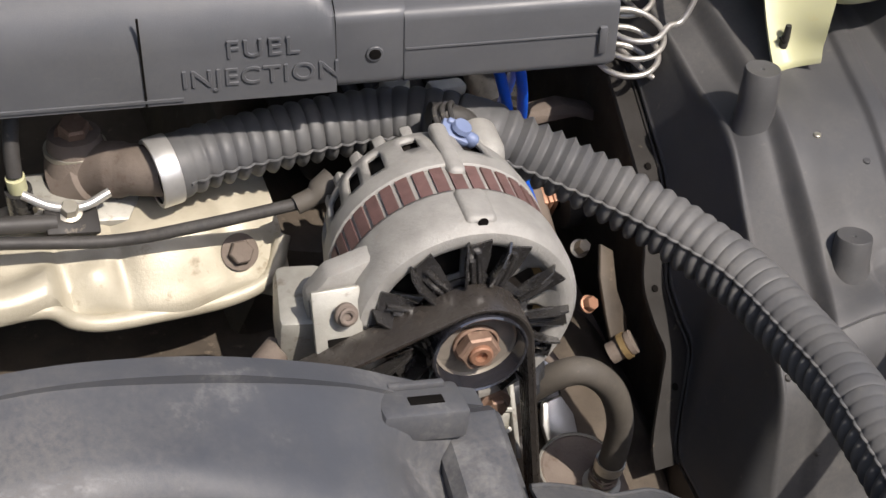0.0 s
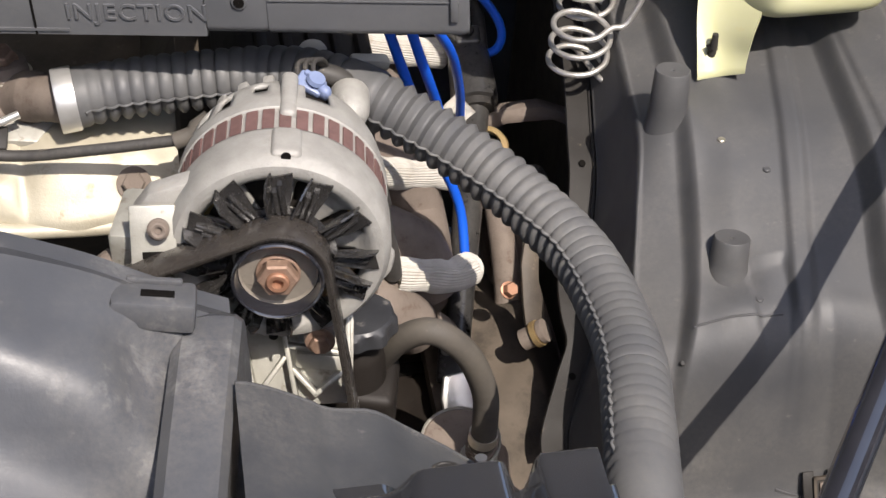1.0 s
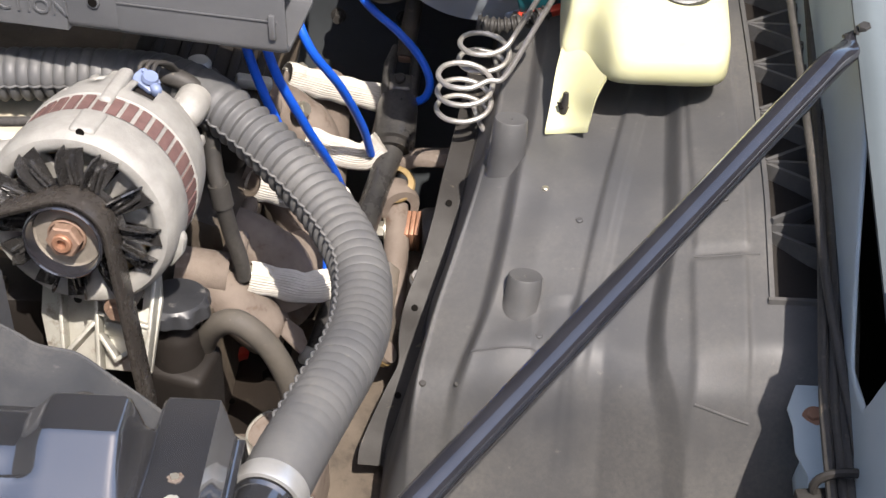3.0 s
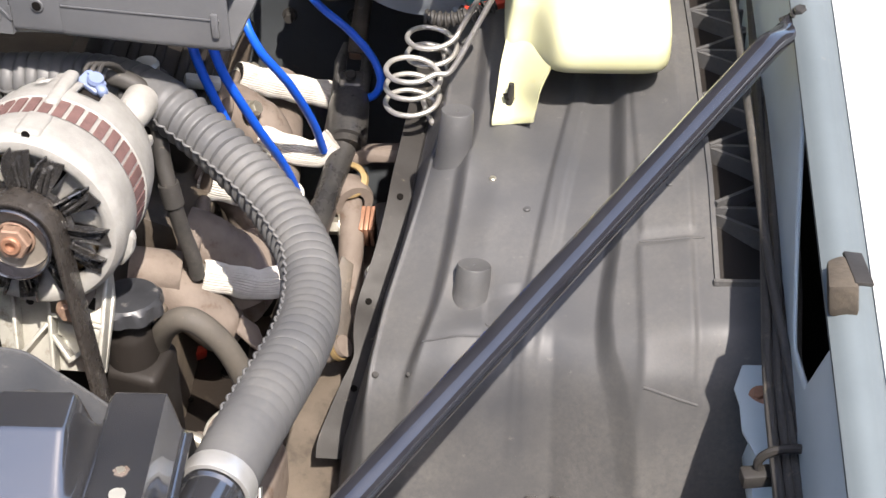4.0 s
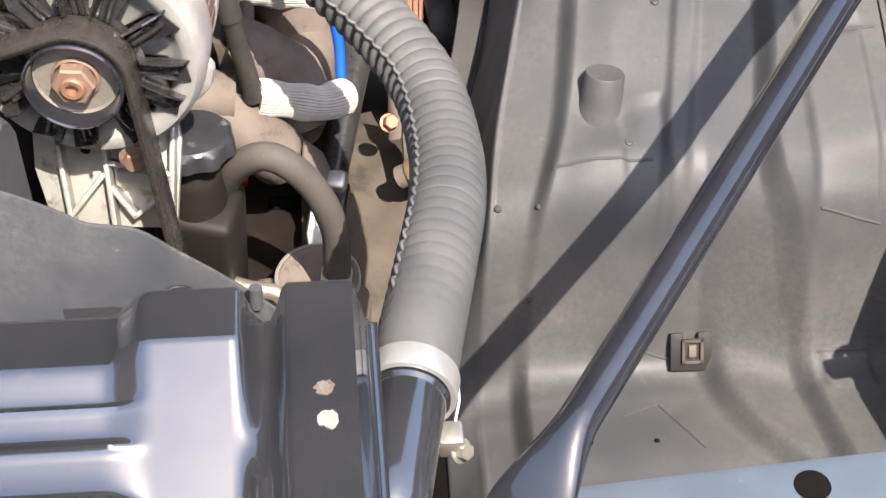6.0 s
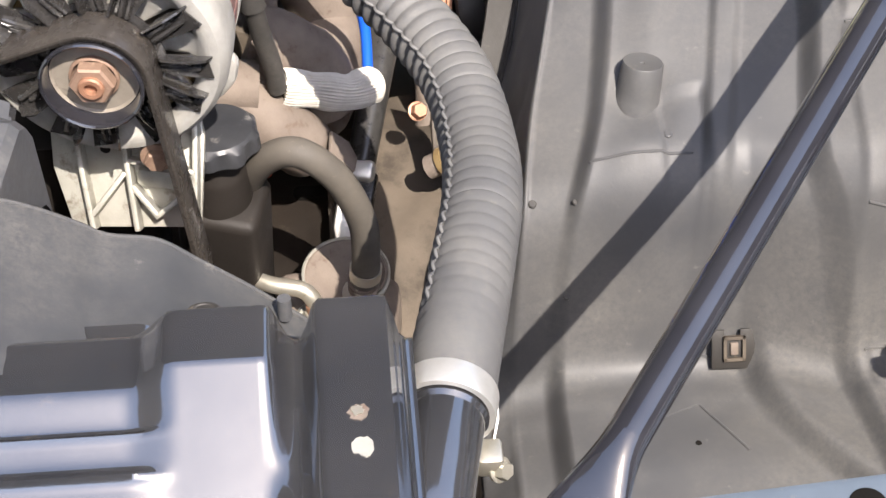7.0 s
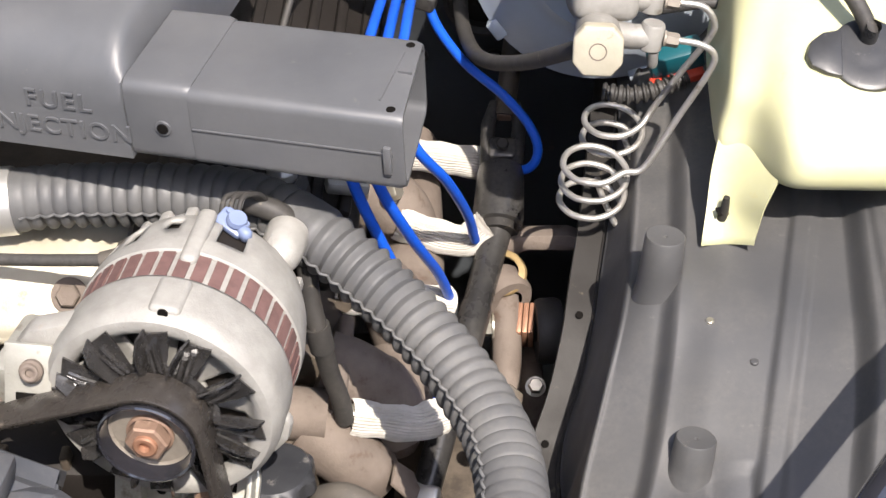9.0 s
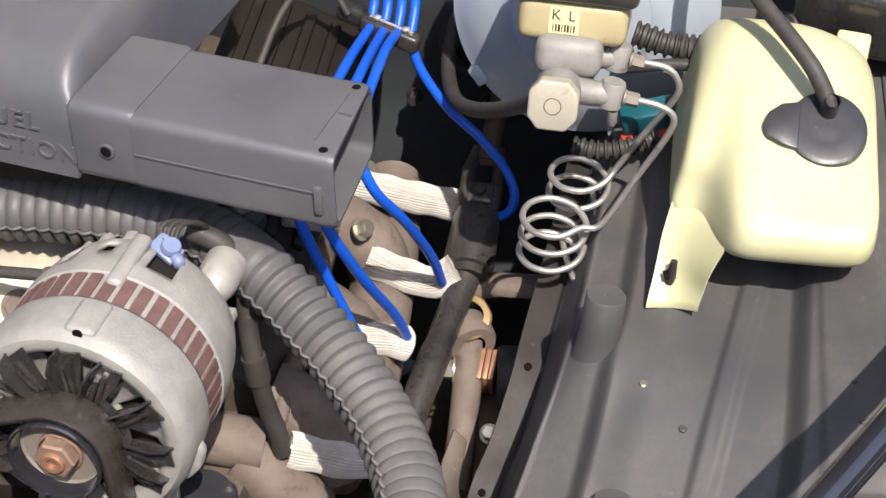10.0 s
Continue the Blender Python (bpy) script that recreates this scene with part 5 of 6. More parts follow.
part("line_end", sweep(cr([(0.1075, 0.036, 0.510), (0.1065, 0.0365, 0.521), (0.099, 0.040, 0.529), (0.082, 0.044, 0.530), (0.064, 0.053, 0.529), (0.045, 0.062, 0.525)], 8), 0.0056, 16), "zinc", gear)
part("line_tip", sweep([(0.1075, 0.036, 0.508), (0.1067, 0.0364, 0.519)], 0.0062, 14), "copper", gear, "rusty line tip")
part("adjuster_ring", lathe([(0.013, 0), (0.015, 0.003), (0.012, 0.006), (0.006, 0.006), (0.006, 0.002)], 28, pose(0.1075, 0.036, 0.5008, 6, 0, 0)), "bracket", gear)
part("plate_rim", lathe([(0.0268, 0.002), (0.0285, 0.0048), (0.0297, 0.0040), (0.0297, 0.0010)], 40, pose(0.128, 0.070, 0.506, 6, 0, 0)), "bracket", gear)
for q in (0.512, 0.5175):
    part("fitting_ring", lathe([(0.0088, -0.002), (0.0106, -0.0012), (0.0106, 0.0012), (0.0088, 0.002)], 26, pose(0.1393, 0.0545, q, 6, 0, 0)), "iron", gear)
part("ear", slab([(-0.012, -0.028), (0.012, -0.028), (0.014, 0.006), (0.008, 0.022), (-0.008, 0.022), (-0.013, 0.006)], 0.006, pose(0.134, 0.118, 0.497, 50, 0, 8), 0.0015), "steel", gear)
part("ear_bolt", hexhead((0.127, 0.103, 0.490), (0, -0.75, 0.65), 0.011, 0.006), "iron", gear)

# steering shaft
sh = thing("steering_shaft", (0.17, 0.3, 0.55), "black steering shaft with rubber coupling and forked joint", "steering shaft")
TOP, RING, B = Vector((0.1928, 0.440, 0.608)), Vector((0.190, 0.372, 0.582)), Vector((0.1420, 0.171, 0.505))
u1, u2 = RING - TOP, B - RING
part("tube", sweep([RING + u2 * q for q in (0.02, 0.3, 0.32, 0.7, 1.0)], [0.0118, 0.0112, 0.0126, 0.0112, 0.0105], 24), "black", sh)
part("rubber_coupling", sweep([TOP + u1 * q for q in (0.24, 0.27, 0.40, 0.86, 0.95, 0.97)], [0.013, 0.0175, 0.0188, 0.0202, 0.0195, 0.015], 30), "black", sh)
part("coupling_ring", sweep([TOP + u1 * 0.96, TOP + u1 * 1.06], 0.0158, 30), "rail", sh)
for sgn in (-1, 1):
    off = Vector((0.0125 * sgn, 0, 0.003))
    part("yoke_arm", sweep([TOP + u1 * 0.26 + off * 0.9, TOP - u1 * 0.25 + off, TOP - u1 * 0.55 + off * 0.7], [0.0060, 0.0058, 0.004], 12), "black", sh)
part("yoke_body", box((0.024, 0.020, 0.020), along(TOP + u1 * 0.06, RING), 0.004, 3), "black", sh)
part("cross_pin", disc(TOP + u1 * 0.02 + Vector((0, -0.008, 0.012)), (0, -0.5, 0.9), 0.0050, 0.003), "rail", sh)
part("joint_block", box((0.012, 0.010, 0.018), along(TOP - u1 * 0.5, TOP - u1), 0.002), "rust", sh)
part("upper_shaft", sweep([TOP - u1 * 0.4, TOP - u1 * 1.2 + Vector((0.004, 0, 0.012)), TOP - u1 * 2.1 + Vector((0.010, 0, 0.04))], 0.0085, 20), "grime", sh)
part("lower_clamp", box((0.024, 0.022, 0.016), along(B, B + u2) @ pose(0, 0, 0.004), 0.004, 3), "steel", sh)
part("lower_fork", box((0.028, 0.010, 0.030), along(B + u2 * 0.08, B + u2), 0.003, 3), "black", sh)

# upper control arm with bushing, seen in the gap by the frame
arm = thing("control_arm", (0.22, 0.33, 0.45), "dusty control arm with copper shims and rubber bushing", "control arm")
part("shock_link", sweep(cr([(0.196, 0.335, 0.545), (0.199, 0.300, 0.520), (0.198, 0.25, 0.480), (0.19, 0.20, 0.43)], 6), 0.0115, 18), "iron", arm)
part("eye", lathe([(0.010, -0.012), (0.018, -0.012), (0.020, -0.008), (0.020, 0.008), (0.018, 0.012), (0.010, 0.012)], 30, pose(0.196, 0.337, 0.548, 90, 0, 25)), "iron", arm)
part("ball_seal", lathe([(0.014, 0.0), (0.018, 0.001), (0.0195, 0.003), (0.018, 0.005), (0.013, 0.006)], 28, pose(0.194, 0.343, 0.561, 25, 0, 0)), "brass", arm, "yellowed seal ring")
part("nut", hexhead((0.188, 0.315, 0.532), (-1, -0.1, 0.05), 0.014, 0.010), "zinc", arm)
for k in range(3):
    part("shim", box((0.0042, 0.026, 0.028), pose(0.2085 + 0.0046 * k, 0.322, 0.527, 20, 0, -4), 0.001), "copper", arm)
part("bushing", lathe([(0.008, -0.010), (0.024, -0.010), (0.026, -0.006), (0.026, 0.006), (0.024, 0.010), (0.008, 0.010)], 32, pose(0.231, 0.318, 0.525, 0, 90, 6)), "rubber", arm)
part("arch_plate", slab([(-0.045, 0.0), (-0.02, 0.016), (0.02, 0.018), (0.05, 0.006), (0.055, -0.008), (0.03, 0.004), (-0.01, 0.004), (-0.04, -0.01)], 0.02, pose(0.225, 0.380, 0.560, 75, 0, 0), 0.002), "iron", arm)
part("inner_arm", box((0.04, 0.20, 0.02), pose(0.215, 0.26, 0.445, 20, 0, 6), 0.005), "iron", arm)
part("loose_bolt", hexhead((0.221, 0.268, 0.515), (0, -0.6, 0.8), 0.010, 0.014), "zinc", arm)

part("link_bracket", slab([(-0.010, -0.040), (0.002, -0.044), (0.010, -0.018), (0.007, 0.006), (0.012, 0.036), (0.002, 0.044), (-0.006, 0.020), (-0.009, -0.010)], 0.004, pose(0.200, 0.180, 0.548, 50, 8, 14), 0.001), "grime", arm)
part("brass_bush", join(sweep([(0.190, 0.150, 0.524), (0.205, 0.147, 0.535)], 0.0085, 22), sweep([(0.203, 0.1475, 0.5335), (0.206, 0.1468, 0.5357)], 0.0095, 22)), "iron", arm)
part("brass_ring", sweep([(0.1985, 0.1482, 0.5302), (0.2020, 0.1475, 0.5328)], 0.0106, 22), "brass", arm, "dull brass ring")
part("rusty_bolt", hexhead((0.1836, 0.1838, 0.546), (0.3, -0.6, 0.7), 0.010, 0.008, 1.2), "copper", arm)

redc = thing("wire_connector", (0.0697, 0.2046, 0.467), "small red plastic connector lying under the hose", "connector")
part("body", box((0.016, 0.009, 0.010), pose(0.0697, 0.2046, 0.473, 8, 6, 35), 0.002), "red", redc)
part("lead", sweep(cr([(0.064, 0.209, 0.473), (0.054, 0.216, 0.473), (0.040, 0.23, 0.471)], 6), 0.0018, 8), "red", redc)
# ---- intake box ----
U = Vector((0.1200, -0.0270, 0.0048)).normalized()       # along its front, to the right
Vd = Vector((0.0130, 0.0800, -0.0030))
Vd = (Vd - U * Vd.dot(U)).normalized()                   # to the back
Wd = U.cross(Vd).normalized()                            # up
O = Vector((0.012, 0.1585, 0.8165))                      # seam, front bottom corner
BM = Matrix(((U.x, Vd.x, Wd.x, O.x), (U.y, Vd.y, Wd.y, O.y), (U.z, Vd.z, Wd.z, O.z), (0, 0, 0, 1)))
intake = thing("intake_plenum", O, "dusty black moulded intake plenum with raised lettering", "intake plenum")


def duct(x0, x1, dy, h, r, mouth, slant=0.0):
    """A rounded rectangular duct along local x, hollow at its mouth."""
    sec = []
    for cx, cy, a0 in ((dy - r, h - r, 0), (r, h - r, 90), (r, r, 180), (dy - r, r, 270)):
        for k in range(6):
            t = radians(a0 + 90 * k / 5)
            sec.append((cx + r * math.cos(t), cy + r * math.sin(t)))
    n = len(sec)
    v, f = [], []
    rings = [(x0, 0), (x1 - 0.004, 0), (x1, 0.0012)] + ([(x1, 0.0035), (x1 - 0.122, 0.0035)] if mouth else [])
    for x, ins in rings:
        for y, z in sec:
            yy = dy / 2 + (y - dy / 2) * (1 - 2 * ins / dy)
            zz = h / 2 + (z - h / 2) * (1 - 2 * ins / h)
            v.append(BM @ Vector((x - slant * yy / dy if x > x0 else x, yy, zz)))
    for i in range(len(rings) - 1):
        for k in range(n):
            f.append((i * n + k, i * n + (k + 1) % n, (i + 1) * n + (k + 1) % n, (i + 1) * n + k))
    f.append(tuple(reversed(range(n))))
    f.append(tuple((len(rings) - 1) * n + k for k in range(n)))
    return v, f


snout = part("snout", duct(0.0, 0.1290, 0.084, 0.0525, 0.007, True, 0.010), "box", intake)
part("parting_line", box((0.122, 0.0012, 0.0010), BM @ pose(0.062, -0.0004, 0.027)), "box", snout)
part("collar", duct(-0.040, 0.001, 0.086, 0.0545, 0.008, False), "box", intake)
for x, y in ((0.1205, 0.008), (0.1135, 0.074)):
    part("top_hole", disc(BM @ Vector((x, y, 0.0523)), Wd, 0.0028, 0.0005, 14, 0.0002), "dark", snout)
part("clip_rib", box((0.005, 0.003, 0.019), BM @ pose(0.1195, -0.0012, 0.023), 0.001), "box", snout)
part("top_rib", box((0.0012, 0.05, 0.0012), BM @ pose(0.112, 0.04, 0.0527)), "box", snout)
part("top_tab", box((0.008, 0.002, 0.002), BM @ pose(0.1185, 0.045, 0.0530)), "box", snout)
# main plenum body: a rounded swept section, higher than the snout
def plenum():
    sec = [(-0.001, 0.0), (-0.001, 0.036), (0.002, 0.050), (0.010, 0.062), (0.022, 0.071), (0.034, 0.077), (0.10, 0.086), (0.17, 0.088), (0.22, 0.080), (0.235, 0.06), (0.235, 0.0)]
    xs = [-0.52, -0.30, -0.16, -0.090, -0.056, -0.0505, -0.047, -0.0445, -0.0425, -0.0410, -0.0405]
    hs = [1, 1, 1, 1, 0.995, 0.98, 0.95, 0.90, 0.83, 0.76, 0.70]
    v, f = [], []
    for x, k in zip(xs, hs):
        for y, z in sec:
            v.append(BM @ Vector((x, y, z if z < 0.05 else 0.05 + (z - 0.05) * max(0, (k - 0.70) / 0.30) + 0.003 * (1 - (k - 0.7) / 0.3))))
    n = len(sec)
    for i in range(len(xs) - 1):
        for q in range(n - 1):
            f.append((i * n + q, i * n + q + 1, (i + 1) * n + q + 1, (i + 1) * n + q))
    f.append(tuple(range(n)))
    f.append(tuple((len(xs) - 1) * n + q for q in range(n)))
    return v, f
body = part("body", plenum(), "box", intake, smooth=50)
part("seam_groove", box((0.0014, 0.0014, 0.062), BM @ pose(-0.152, -0.0011, 0.031)), "dark", intake)
part("front_rib", box((0.40, 0.0015, 0.002), BM @ pose(-0.33, -0.0014, 0.004)), "box", intake)
part("bolt_recess", disc(BM @ Vector((-0.0175, -0.0004, 0.0255)), -Vd, 0.0052, 0.0012, 20, 0.0004), "box", intake)
part("bolt", join(disc(BM @ Vector((-0.0175, -0.0014, 0.0255)), -Vd, 0.0036, 0.0008, 16, 0.0003)), "dark", intake)
for line, x, z in (("FUEL", -0.0828, 0.0310), ("INJECTION", -0.0845, 0.0120)):
    cu = bpy.data.curves.new("lettering", 'FONT')
    cu.body, cu.size, cu.extrude, cu.bevel_depth, cu.align_x = line, 0.0185, 0.0007, 0.0002, 'CENTER'
    cu.space_character = 1.2 if line == "FUEL" else 1.1
    tmp = bpy.data.objects.new("lettering", cu)
    scene.collection.objects.link(tmp)
    bpy.context.view_layer.update()
    me = bpy.data.meshes.new_from_object(tmp.evaluated_get(bpy.context.evaluated_depsgraph_get()))
    bpy.data.objects.remove(tmp)
    tm = BM @ Matrix.Translation((x, -0.0012, z)) @ pose(0, 0, 0, 90, 0, 0) @ Matrix.Diagonal((0.94, 0.90, 1, 1))
    part("raised_lettering", ([tm @ q.co for q in me.vertices], [tuple(p.vertices) for p in me.polygons]), "box", intake, "raised moulded capital letters", smooth=0)
part("emblem_plate", box((0.10, 0.04, 0.0012), BM @ pose(-0.21, 0.052, 0.0815, 8, 0, 0), 0.0004), "white", intake, "white emblem plate with a red corner")
part("emblem_stripe", box((0.018, 0.012, 0.0006), BM @ pose(-0.245, 0.040, 0.0812, 8, 0, 0)), "red", intake)

# rubber mount below the box
mount = thing("rubber_mount", (0.046, 0.254, 0.70), "black rubber mount with a bright steel cap", "mount")
part("cone", lathe([(0.020, -0.035), (0.017, -0.012), (0.011, -0.006), (0.0001, -0.006)], 28, pose(0.046, 0.254, 0.736)), "rubber", mount)
part("cap", lathe([(0.010, -0.008), (0.0105, 0.0), (0.0085, 0.003), (0.0045, 0.004), (0.0001, 0.004)], 26, pose(0.046, 0.254, 0.737)), "steel", mount)
solid("fuel_rail_stub", box((0.03, 0.012, 0.010), pose(0.088, 0.262, 0.716, 0, 14, 12), 0.003), "bracket", "small dull metal tab behind the hose", "tab")

# ---- fan shroud and radiator cover ----
rim_z = lerp_table([-0.60, -0.42, -0.26, -0.18, -0.107, -0.066, -0.023, 0.01], [0.84, 0.885, 0.886, 0.869, 0.837, 0.811, 0.7875, 0.772])
shroud = thing("fan_shroud", (-0.15, -0.12, 0.60), "faded black plastic fan shroud with chalky streaks", "fan shroud")
def shroud_z(x, y):
    k = -0.062 - y
    scoop = step(k, 0.045 + 0.25 * max(0, x + 0.20), 0.085 + 0.25 * max(0, x + 0.20)) * (1 - step(x, -0.10, -0.06))
    return rim_z(x) - 0.003 - 0.22 * k - 0.045 * scoop * (k / 0.1) - 0.016 * step(k, 0.026, 0.034) * step(x, -0.092, -0.084) + 0.0015 * math.sin(x * 37 + y * 20)
part("panel", sheet(lambda x, y: (x, y, shroud_z(x, y)), np.linspace(-0.60, -0.030, 60), np.linspace(-0.26, -0.062, 24), 0.003), "shroud", shroud)
rp_ = np.array([(x, -0.062, rim_z(x)) for x in np.linspace(-0.60, -0.030, 50)])
part("rim", ribbon(rp_, [(0, 0, 1)] * len(rp_), 0.012, 0.018), "shroud", shroud)
part("inner_lip", ribbon(rp_ + (0, 0.010, -0.012), [(0, 0, 1)] * len(rp_), 0.010, 0.02), "black", shroud)
# end ridge of the shroud and the block with its square socket
def ridge_geo():
    sec = [(-0.040, -0.060), (-0.037, -0.006), (-0.031, 0.0), (-0.017, 0.0015), (-0.004, -0.001), (0.0, -0.006), (0.001, -0.060)]
    ys = [-0.062, -0.068, -0.076, -0.11, -0.14, -0.17, -0.203]
    dz = [-0.018, -0.006, 0.0, 0.0, -0.002, -0.005, -0.010]
    v = [(-0.022 + 0.14 * (y + 0.062) + a, y, 0.797 + h + b) for y, h in zip(ys, dz) for a, b in sec]
    n = len(sec)
    f = [(i * n + k, i * n + k + 1, (i + 1) * n + k + 1, (i + 1) * n + k) for i in range(len(ys) - 1) for k in range(n - 1)]
    return v, f + [tuple(range(n)), tuple((len(ys) - 1) * n + k for k in range(n))]
part("end_ridge", ridge_geo(), "shroud", shroud, smooth=25)
sm = pose(-0.0705, -0.0765, 0.8105, -10, 9, -4)
part("socket_block", box((0.046, 0.026, 0.018), sm, 0.003, 2), "shroud", shroud)
part("socket_lip", box((0.030, 0.004, 0.004), sm @ pose(0, 0.009, 0.010), 0.001), "shroud", shroud)
part("socket", box((0.018, 0.006, 0.001), sm @ pose(0.002, -0.002, 0.0092), 0.0002), "dark", shroud)
# low lobe to the side of the shroud
lobe_top = lerp_table([-0.05, -0.025, 0.006, 0.016, 0.042, 0.058, 0.083, 0.123, 0.15], [0.798, 0.796, 0.778, 0.770, 0.764, 0.752, 0.733, 0.697, 0.672])
def lobe(a, b):
    x = -0.031 + 0.171 * a
    return (x, -0.128 - 0.025 * max(0, a - 0.4) - 0.105 * b, lobe_top(x) + (0.008 + 0.018 * a) * b)
part("side_lobe", sheet(lobe, np.linspace(0, 1, 36), np.linspace(0, 1, 14), 0.003), "dull", shroud)
part("lobe_edge", sweep([lobe(a, 0) for a in np.linspace(0, 1, 36)], 0.0015, 8), "dull", shroud)
part("tab", sweep([(0.098, -0.148, 0.726), (0.098, -0.146, 0.738)], 0.0035, 12), "shroud", shroud)

cover = thing("radiator_cover", (0.06, -0.3, 0.72), "glossy black stamped radiator cover panel", "radiator cover", kind="structure")
rib_rows = lerp_table([-0.46, -0.345, -0.32, -0.317, -0.302, -0.299, -0.283, -0.280, -0.276, -0.266, -0.2635, -0.261, -0.247, -0.243, -0.223, -0.213, -0.205],
                      [0.735, 0.776, 0.783, 0.787, 0.786, 0.782, 0.788, 0.792, 0.7895, 0.7940, 0.7965, 0.7930, 0.8005, 0.8015, 0.8000, 0.797, 0.780])
def cover_z(x, y):
    left = rib_rows(y)
    pad = 0.8110 - 0.045 * step(y, -0.212, -0.196) - 0.56 * max(0, -0.240 - y)
    valley = 0.788 - 0.03 * step(y, -0.214, -0.196) - 0.50 * max(0, -0.30 - y)
    ridge = 0.806 - 0.055 * step(y, -0.206, -0.190)
    z = left
    z = z + (pad - z) * step(x, 0.036, 0.056)
    z = z + (valley - z) * step(x, 0.094, 0.104)
    z = z + (ridge - z) * step(x, 0.106, 0.115)
    z = z - 0.030 * step(x, 0.144, 0.152)
    return z
part("panel", sheet(lambda x, y: (x, y, cover_z(x, y)), np.linspace(-0.50, 0.156, 230), np.linspace(-0.46, -0.192, 150), 0.003), "gloss", cover, smooth=60)
def chip(x, y, r, seed):
    """A chipped patch with a ragged outline."""
    rg = random.Random(seed)
    pts = [(r * rg.uniform(0.72, 1.12) * math.cos(t), r * rg.uniform(0.72, 1.12) * math.sin(t)) for t in np.linspace(0, 2 * math.pi, 19)[:-1]]
    return slab(pts, 0.0008, pose(x, y, cover_z(x, y) - 0.0002))
part("chipped_spot", chip(0.1306, -0.2673, 0.0046, 1), "iron", cover, "brown chipped spot")
part("bare_spot", moved(chip(0.1301, -0.2668, 0.0026, 2), pose(0, 0, 0.0006)), "zinc", cover)
part("chipped_spot", chip(0.1316, -0.284, 0.0050, 3), "bracket", cover, "grey chipped spot")
# washer and bolt at the pad's back edge, turned as one ring
part("washer_ring", lathe([(0.0001, 0.002), (0.004, 0.002), (0.0052, 0.0), (0.0062, 0.0014), (0.0074, 0.0014), (0.0080, -0.002)], 28, pose(0.0674, -0.2085, 0.8035, -18, 0, 0)), "rail", cover)

# ---- washer tank ----
tank = thing("washer_tank", (0.41, 0.30, 0.71), "yellowed translucent washer tank with black flip cap", "washer tank")
def tank_geo():
    """Sections along x: a pillar over the foot on one side, the body with its sloping top, rounded ends."""
    body_p = [(0.30, 0.750), (0.24, 0.751), (0.219, 0.755), (0.2085, 0.764), (0.2070, 0.778), (0.214, 0.790), (0.24, 0.8005), (0.29, 0.822), (0.330, 0.844), (0.352, 0.848)]
    pillar = [(0.30, 0.748), (0.275, 0.747), (0.262, 0.749), (0.256, 0.756), (0.262, 0.768), (0.266, 0.782), (0.268, 0.797), (0.296, 0.820), (0.331, 0.842), (0.352, 0.846)]
    back = [(0.375, 0.840), (0.392, 0.822), (0.398, 0.79), (0.395, 0.762), (0.36, 0.750)]
    cols = [(0.3295, 0.55), (0.330, 0.80), (0.332, 0.92), (0.336, 0.98), (0.344, 1), (0.352, 1), (0.357, 1), (0.362, 1), (0.368, 1), (0.378, 1), (0.395, 1), (0.415, 1), (0.435, 1), (0.447, 0.99), (0.453, 0.965), (0.458, 0.91), (0.4610, 0.80), (0.4615, 0.55)]
    v, f = [], []
    for x, k in cols:
        b = step(x, 0.346, 0.374)
        loop = [(p[0] + (q[0] - p[0]) * b, p[1] + (q[1] - p[1]) * b) for p, q in zip(pillar, body_p)] + back
        for y, z in loop:
            if z > 0.79:
                z = 0.79 + (z - 0.79) * (1 - 0.6 * max(0, (x - 0.40) / 0.065) ** 2) * (1 - 0.5 * max(0, (0.352 - x) / 0.03) ** 2)
            zz = 0.788 + (z - 0.79) * k * 0.95
            v.append((x + max(0, zz - 0.745) * 0.19 * max(0, 0.40 - x) / 0.07, 0.30 + (y - 0.30) * k, zz))
    n = len(loop)
    for i in range(len(cols) - 1):
        for q in range(n):
            f.append((i * n + q, i * n + (q + 1) % n, (i + 1) * n + (q + 1) % n, (i + 1) * n + q))
    f.append(tuple(range(n)))
    f.append(tuple((len(cols) - 1) * n + q for q in range(n)))
    return v, f
tk = part("body", tank_geo(), "tank", tank, smooth=70)
sub = tk.modifiers.new("round", 'SUBSURF')
sub.levels = sub.render_levels = 2
tl = cr([(0.3235, 0.2131, 0.7145), (0.327, 0.232, 0.728), (0.3305, 0.252, 0.748), (0.3390, 0.276, 0.773), (0.354, 0.308, 0.798)], 6)
tr = cr([(0.3560, 0.2045, 0.7235), (0.358, 0.209, 0.732), (0.3615, 0.2125, 0.749), (0.373, 0.229, 0.769), (0.388, 0.272, 0.788)], 6)
part("foot", sheet(lambda a, b: tuple(tl[int(a)] * (1 - b) + tr[int(a)] * b + np.array((0, 0.006, -0.004)) * math.sin(math.pi * b)), range(len(tl)), np.linspace(0, 1, 12), 0.004), "tank", tank, smooth=60)
part("slot", box((0.009, 0.006, 0.0006), pose(0.3365, 0.2270, 0.7290, 30, 14, 30)), "dark", tank)
part("screw", sweep([(0.337, 0.2275, 0.722), (0.338, 0.2275, 0.731), (0.3385, 0.2280, 0.740)], [0.0034, 0.0030, 0.0022], 12), "rail", tank)
capm = pose(0.4255, 0.282, 0.8145, 26, 3, 0)
cp = part("cap", lathe([(0.0255, -0.010), (0.0265, -0.002), (0.0255, 0.003), (0.0225, 0.0042), (0.012, 0.0030), (0.005, 0.0036), (0.0001, 0.0036)], 44, capm), "cap", tank, "dusty black rubber flip cap")
